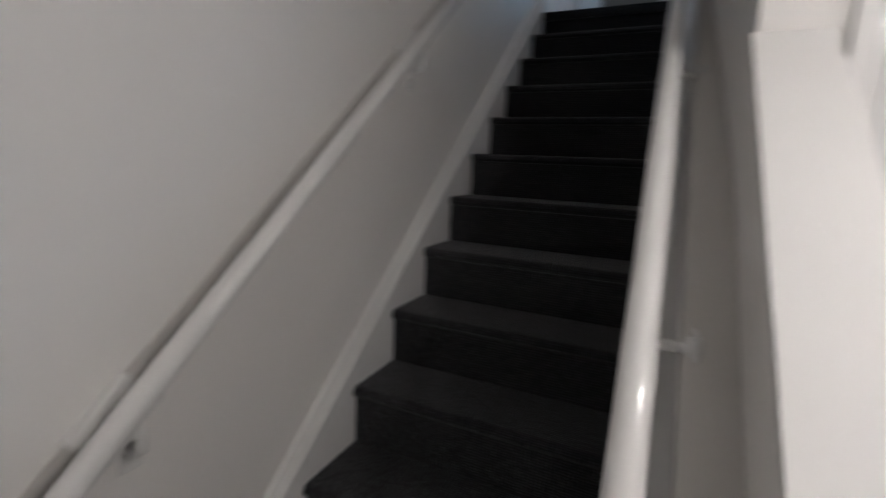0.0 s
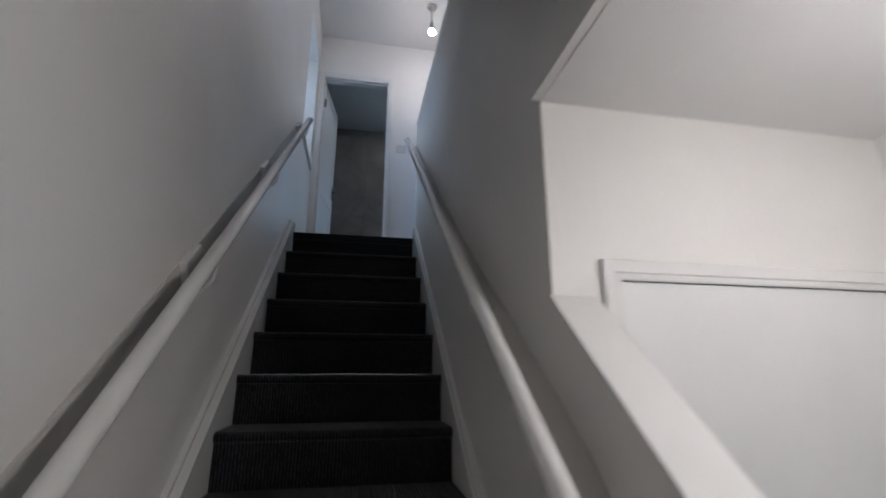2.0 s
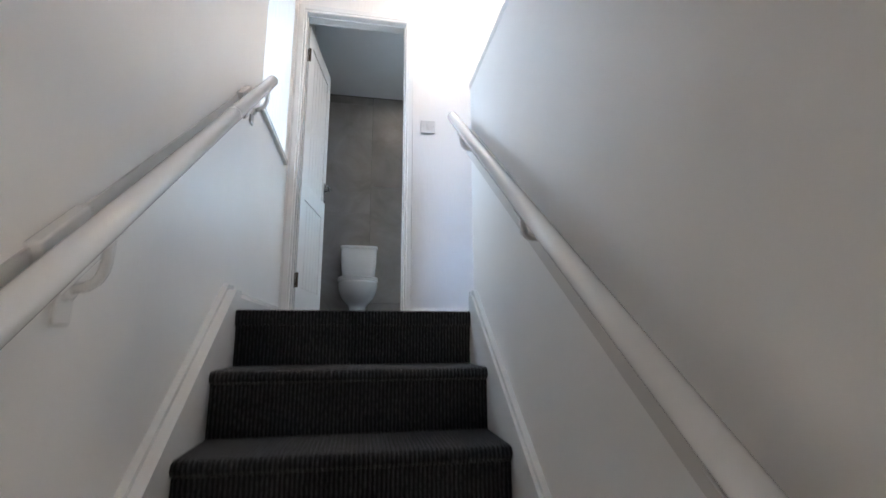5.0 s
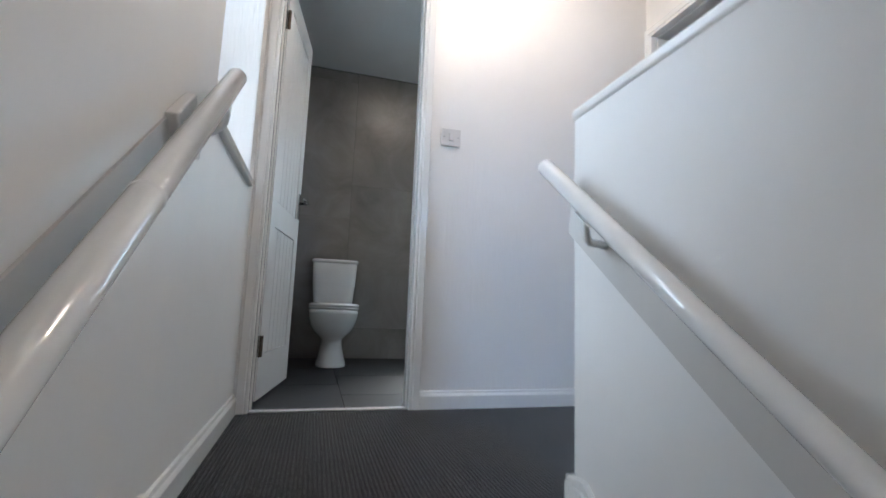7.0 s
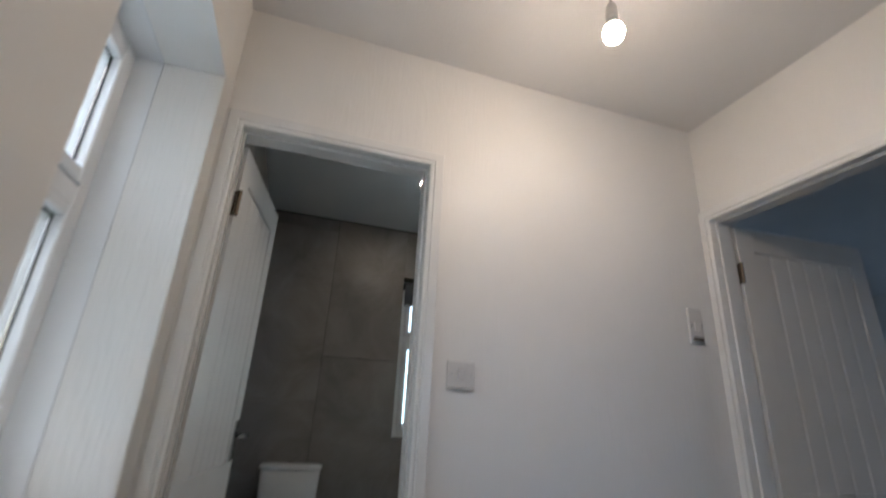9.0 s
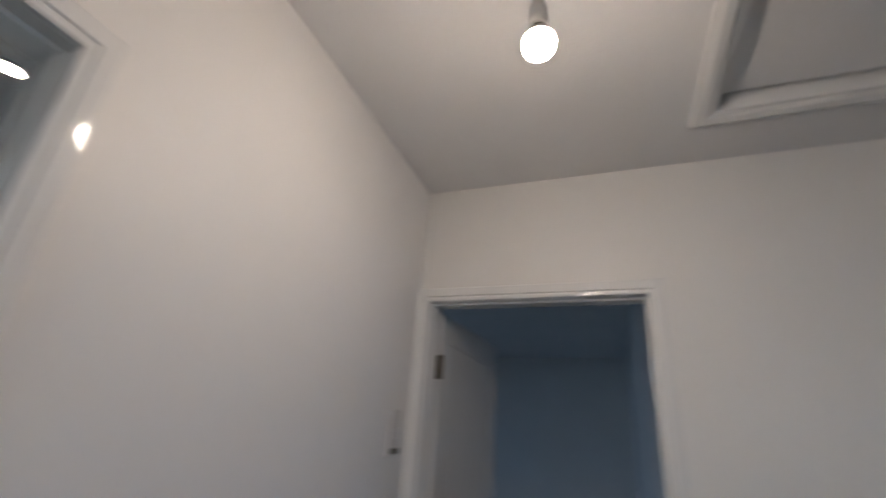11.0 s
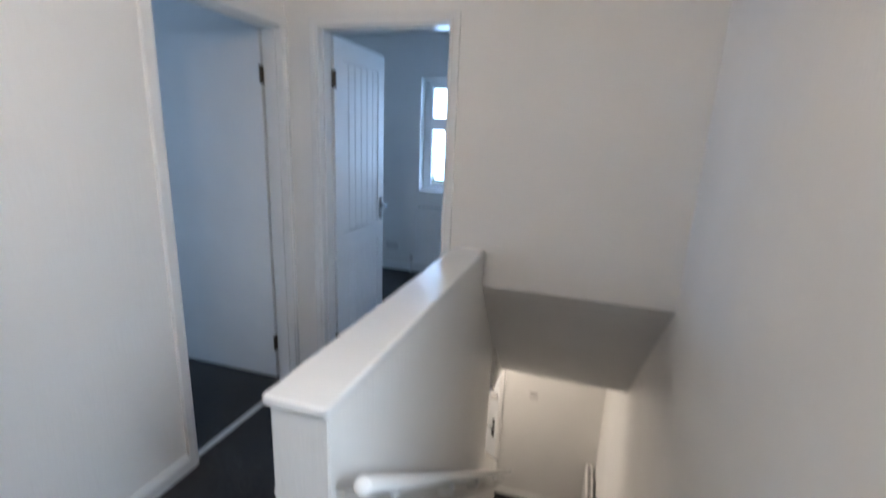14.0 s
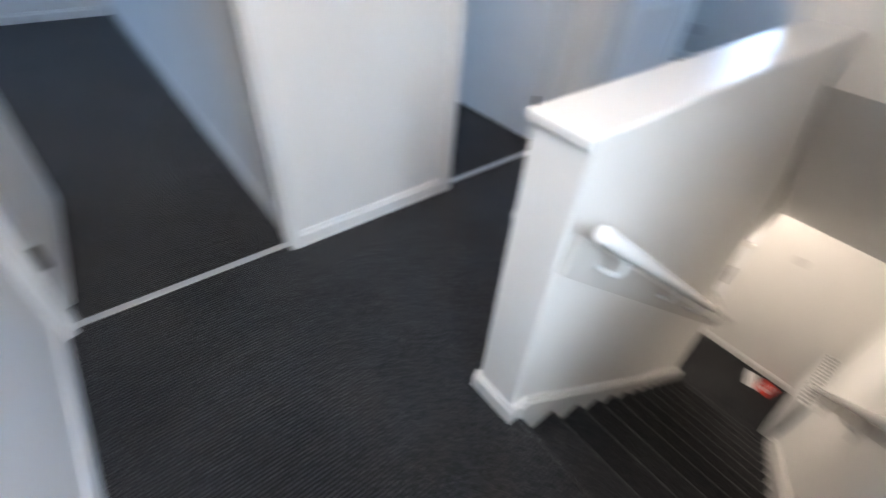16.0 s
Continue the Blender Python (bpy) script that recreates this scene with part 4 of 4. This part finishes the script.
# ------------------------------------------------------------------ radiators
def radiator(label, m, w, h, ribs):
    """A panel radiator; local x along the wall, wall at y = 0, body towards -y, feet at z = 0 under it."""
    rad = thing("radiator", label, "radiator", m, group="panel radiators")
    part("front_panel", box(bmesh.new(), 0, w, -0.105, -0.092, 0, h, 0.004, 2), ENAMEL, rad, "white enamelled front panel")
    part("back_panel", box(bmesh.new(), 0, w, -0.045, -0.032, 0, h, 0.004, 2), ENAMEL, rad, "white enamelled back panel")
    for i in range(ribs):
        x = (i + 0.5) * w / ribs
        part("flute", box(bmesh.new(), x - 0.009, x + 0.009, -0.109, -0.1045, 0.03, h - 0.03, 0.003), ENAMEL, rad)
    part("top_grille", box(bmesh.new(), 0, w, -0.1045, -0.0325, h + 0.0005, h + 0.009, 0.002), ENAMEL, rad, "white slotted top grille")
    # black bars on the closed grille paint in the shade of its slots
    for i in range(int(w / 0.05)):
        part("slot_shade_bar", boxed(0.025 + i * 0.05, 0.055 + i * 0.05, -0.085, -0.052, h + 0.0088, h + 0.0105), RUBBER, rad)
    for x in (0.0, w - 0.006):
        part("side_cover", boxed(x, x + 0.006, -0.092, -0.045, 0.01, h), ENAMEL, rad)
    part("wall_bracket", boxed(w * 0.2, w * 0.2 + 0.03, -0.034, 0.0, 0.05, h - 0.05), ENAMEL, rad)
    part("wall_bracket", boxed(w * 0.8, w * 0.8 + 0.03, -0.034, 0.0, 0.05, h - 0.05), ENAMEL, rad)
    bm = tube(bmesh.new(), [(-0.045, -0.068, -0.12), (-0.045, -0.068, 0.02), (-0.03, -0.068, 0.03), (0.01, -0.068, 0.03)], 0.0075, 10)
    part("pipe", bm, ENAMEL, rad, "painted pipe", True)
    part("valve", lathe(bmesh.new(), [(0.012, 0.02), (0.018, 0.026), (0.019, 0.075), (0.014, 0.085)], (-0.045, -0.068, 0.0), 18), SWITCHPLASTIC, rad, "pale valve head", True)
    return rad


radiator("white panel radiator on the hall wall at the stair foot", pose(0, -3.0, 0.12, 0, 0, 90) @ pose(-0.78, 0, 0), 0.78, 0.58, 22)
radiator("white panel radiator under the front bedroom window", pose(2.17, OUT_S, L + 0.12, 0, 0, 180), 0.95, 0.62, 26)

# ------------------------------------------------------------------ post on the hall floor
env = thing("leaflet", "white envelope lying on the dark hall carpet", "paper", pose(0.415, -3.66, 0.004, 0, 0, 14), group="post on the hall floor")
part("sheet", boxed(-0.055, 0.055, -0.11, 0.11, 0, 0.003, bevel=0.001), PAPER_WHITE, env, "white paper")
part("flap_edge", boxed(-0.05, 0.05, 0.04, 0.043, 0.0031, 0.0036), SWITCHPLASTIC, env)
red = thing("leaflet", "red leaflet with a small white patch on the dark hall carpet", "paper", pose(0.275, -3.68, 0.004, 0, 0, -12), group="post on the hall floor")
part("sheet", boxed(-0.065, 0.065, -0.11, 0.11, 0, 0.003, bevel=0.001), PAPER_RED, red, "red printed paper")
part("patch", boxed(-0.03, 0.02, 0.0, 0.06, 0.0031, 0.0038), PAPER_WHITE, red, "white printed patch")
for i in range(3):
    part("text_bar", boxed(-0.045, 0.04 - 0.02 * i, -0.03 - 0.022 * i, -0.022 - 0.022 * i, 0.0031, 0.0036), PAPER_WHITE, red)

# ------------------------------------------------------------------ bathroom
toilet = thing("toilet", "white glazed close-coupled toilet with its lid closed against the tiled wall", "toilet", pose(0.427, BATH_N - 0.02, L, 0, 0, 0))
part("pan", loft(bmesh.new(), [(0, -0.35, 0.0, 0.110, 0.215, 2.6), (0, -0.35, 0.012, 0.110, 0.215, 2.6), (0, -0.34, 0.045, 0.100, 0.195, 2.4), (0, -0.325, 0.11, 0.084, 0.165, 2.3), (0, -0.32, 0.165, 0.076, 0.155, 2.2), (0, -0.325, 0.19, 0.082, 0.165, 2.1), (0, -0.345, 0.215, 0.108, 0.195, 2.1), (0, -0.365, 0.245, 0.136, 0.220, 2.1), (0, -0.38, 0.285, 0.158, 0.238, 2.1), (0, -0.387, 0.335, 0.173, 0.247, 2.15), (0, -0.388, 0.375, 0.178, 0.250, 2.2), (0, -0.387, 0.40, 0.176, 0.247, 2.2)], 36), CERAMIC, toilet, "white glazed pan on a waisted pedestal", True)
part("seat", loft(bmesh.new(), [(0, -0.38, 0.402, 0.176, 0.235, 2.3), (0, -0.38, 0.406, 0.182, 0.24, 2.3), (0, -0.38, 0.418, 0.182, 0.24, 2.3), (0, -0.38, 0.421, 0.178, 0.236, 2.3)]), PVC, toilet, "white plastic seat", True)
part("lid", loft(bmesh.new(), [(0, -0.38, 0.423, 0.178, 0.235, 2.3), (0, -0.38, 0.428, 0.183, 0.241, 2.3), (0, -0.38, 0.438, 0.181, 0.239, 2.3), (0, -0.38, 0.446, 0.165, 0.22, 2.3), (0, -0.38, 0.449, 0.12, 0.17, 2.3)]), PVC, toilet, "white plastic lid, closed", True)
part("cistern", loft(bmesh.new(), [(0, -0.085, 0.40, 0.135, 0.075, 5), (0, -0.085, 0.42, 0.15, 0.082, 5), (0, -0.085, 0.60, 0.168, 0.083, 5), (0, -0.085, 0.765, 0.176, 0.084, 5)], 40), CERAMIC, toilet, "white glazed tapered cistern", True)
part("cistern_lid", loft(bmesh.new(), [(0, -0.087, 0.766, 0.178, 0.085, 5), (0, -0.087, 0.769, 0.184, 0.088, 5), (0, -0.087, 0.785, 0.184, 0.088, 5), (0, -0.087, 0.795, 0.176, 0.08, 5), (0, -0.087, 0.797, 0.15, 0.06, 5)], 40), CERAMIC, toilet, "white glazed cistern lid", True)
part("flush_button", lathe(bmesh.new(), [(0.024, 0.796), (0.024, 0.803), (0.018, 0.805)], (0, -0.087, 0), 20), STEEL, toilet, "chrome flush button", True)
blind = thing("roller_blind", "dark rolled-up roller blind at the head of the bathroom window", "blind")
part("roll", tube(bmesh.new(), [(WIN_BATH[0] + 0.02, BATH_N + 0.05, L + 2.05), (WIN_BATH[1] - 0.02, BATH_N + 0.05, L + 2.05)], 0.034, 18), SLATE, blind, "dark fabric roll", True)
part("hanging_fabric", boxed(WIN_BATH[0] + 0.02, WIN_BATH[1] - 0.02, BATH_N + 0.016, BATH_N + 0.02, L + 1.90, L + 2.05), SLATE, blind, "short drop of dark fabric")
part("bottom_bar", boxed(WIN_BATH[0] + 0.02, WIN_BATH[1] - 0.02, BATH_N + 0.012, BATH_N + 0.024, L + 1.885, L + 1.90, bevel=0.003), STEEL, blind)
bathwall = bpy.data.objects["wall_bathroom_back"]
TW, TH, TD = 0.606, 1.215, 0.009


def tile(parent, name, mat, x0, x1, y0, y1, z0, z1):
    return part(name, box(bmesh.new(), x0, x1, y0, y1, z0, z1, 0.0015), mat, parent)


for c, x0 in enumerate((-0.082, 0.527, 1.136, 1.745)):
    x1 = min(x0 + TW, E - 0.002)
    zs = [-0.045, 1.17, 2.388] if c % 2 == 0 else [-0.972, 0.246, 1.464]
    for z0 in zs:
        a, b = max(z0, 0.0), min(z0 + TH, 2.474)
        x = max(x0, 0.002)
        for u0, u1, w0, w1 in ((x, x1, a, b),):
            cut = (max(WIN_BATH[0], u0), min(WIN_BATH[1], u1), max(WIN_BATH[2] - L, w0), min(WIN_BATH[3] - L, w1))
            pieces = [(u0, u1, w0, w1)]
            if cut[0] < cut[1] and cut[2] < cut[3]:
                pieces = [(u0, cut[0], w0, w1), (cut[1], u1, w0, w1), (cut[0], cut[1], w0, cut[2]), (cut[0], cut[1], cut[3], w1)]
            for p0, p1, q0, q1 in pieces:
                if p1 - p0 > 0.01 and q1 - q0 > 0.01:
                    tile(bathwall, "tile", WALLTILE, p0, p1, BATH_N - TD, BATH_N - 0.0005, L + q0, L + q1)
# tiled west side of the bathroom
side = structure("wall_bathroom_west_bed", boxed(0.0005, 0.004, N + 0.1, BATH_N - 0.01, L, CEIL), GROUT, "tile bed on the bathroom side wall")
for i, y0 in enumerate((1.17, 1.7, 2.31)):
    y1 = (1.697, 2.307, BATH_N - 0.012)[i]
    for z0, z1 in ((0.0, 1.17), (1.173, 2.388), (2.391, 2.474)) if i % 2 else ((0.0, 0.243), (0.246, 1.461), (1.464, 2.474)):
        tile(side, "tile", WALLTILE, 0.0045, 0.013, y0, y1, L + z0, L + z1)
bathfloor = bpy.data.objects["floor_bathroom_base"]
for i, x0 in enumerate((-0.165, 0.444, 1.053, 1.662)):
    for j in range(4):
        y0 = N + 0.036 + j * 0.609 - (0.3 if i % 2 else 0.0)
        a, b, c, d = max(x0, 0.014), min(x0 + 0.606, E - 0.002), max(y0, N + 0.036), min(y0 + 0.606, BATH_N - 0.01)
        if b - a > 0.02 and d - c > 0.02:
            tile(bathfloor, "floor_tile", FLOORTILE, a, b, c, d, L - 0.009, L)

# ------------------------------------------------------------------ outside, seen through the windows
def terrace(x, y):
    house = thing("terraced_house", "pale rendered terraced house across the street under a slate roof", "house", pose(x, y, -3.2), group="terrace across the street")
    part("house_wall", boxed(-3, 3, -4, 4, 0, 5.2), BRICK, house, "pale rendered wall")
    part("roof", prism(bmesh.new(), [(-4.3, 5.2), (0, 7.6), (4.3, 5.2)], "x", -3.0, 3.0), ROOFTILE, house, "grey slate roof")
    for wx in (-1.5, 1.5):
        for wz in (0.9, 3.4):
            wn2 = part("window", boxed(wx - 0.55, wx + 0.55, 4.0, 4.05, wz, wz + 1.2), PVC, house, "white framed window")
            part("window_pane", boxed(wx - 0.47, wx + 0.47, 4.051, 4.06, wz + 0.08, wz + 1.12), RUBBER, wn2, "dark glass")
    return house


for i in range(-3, 4):
    terrace(i * 6.05 + 1, -52)
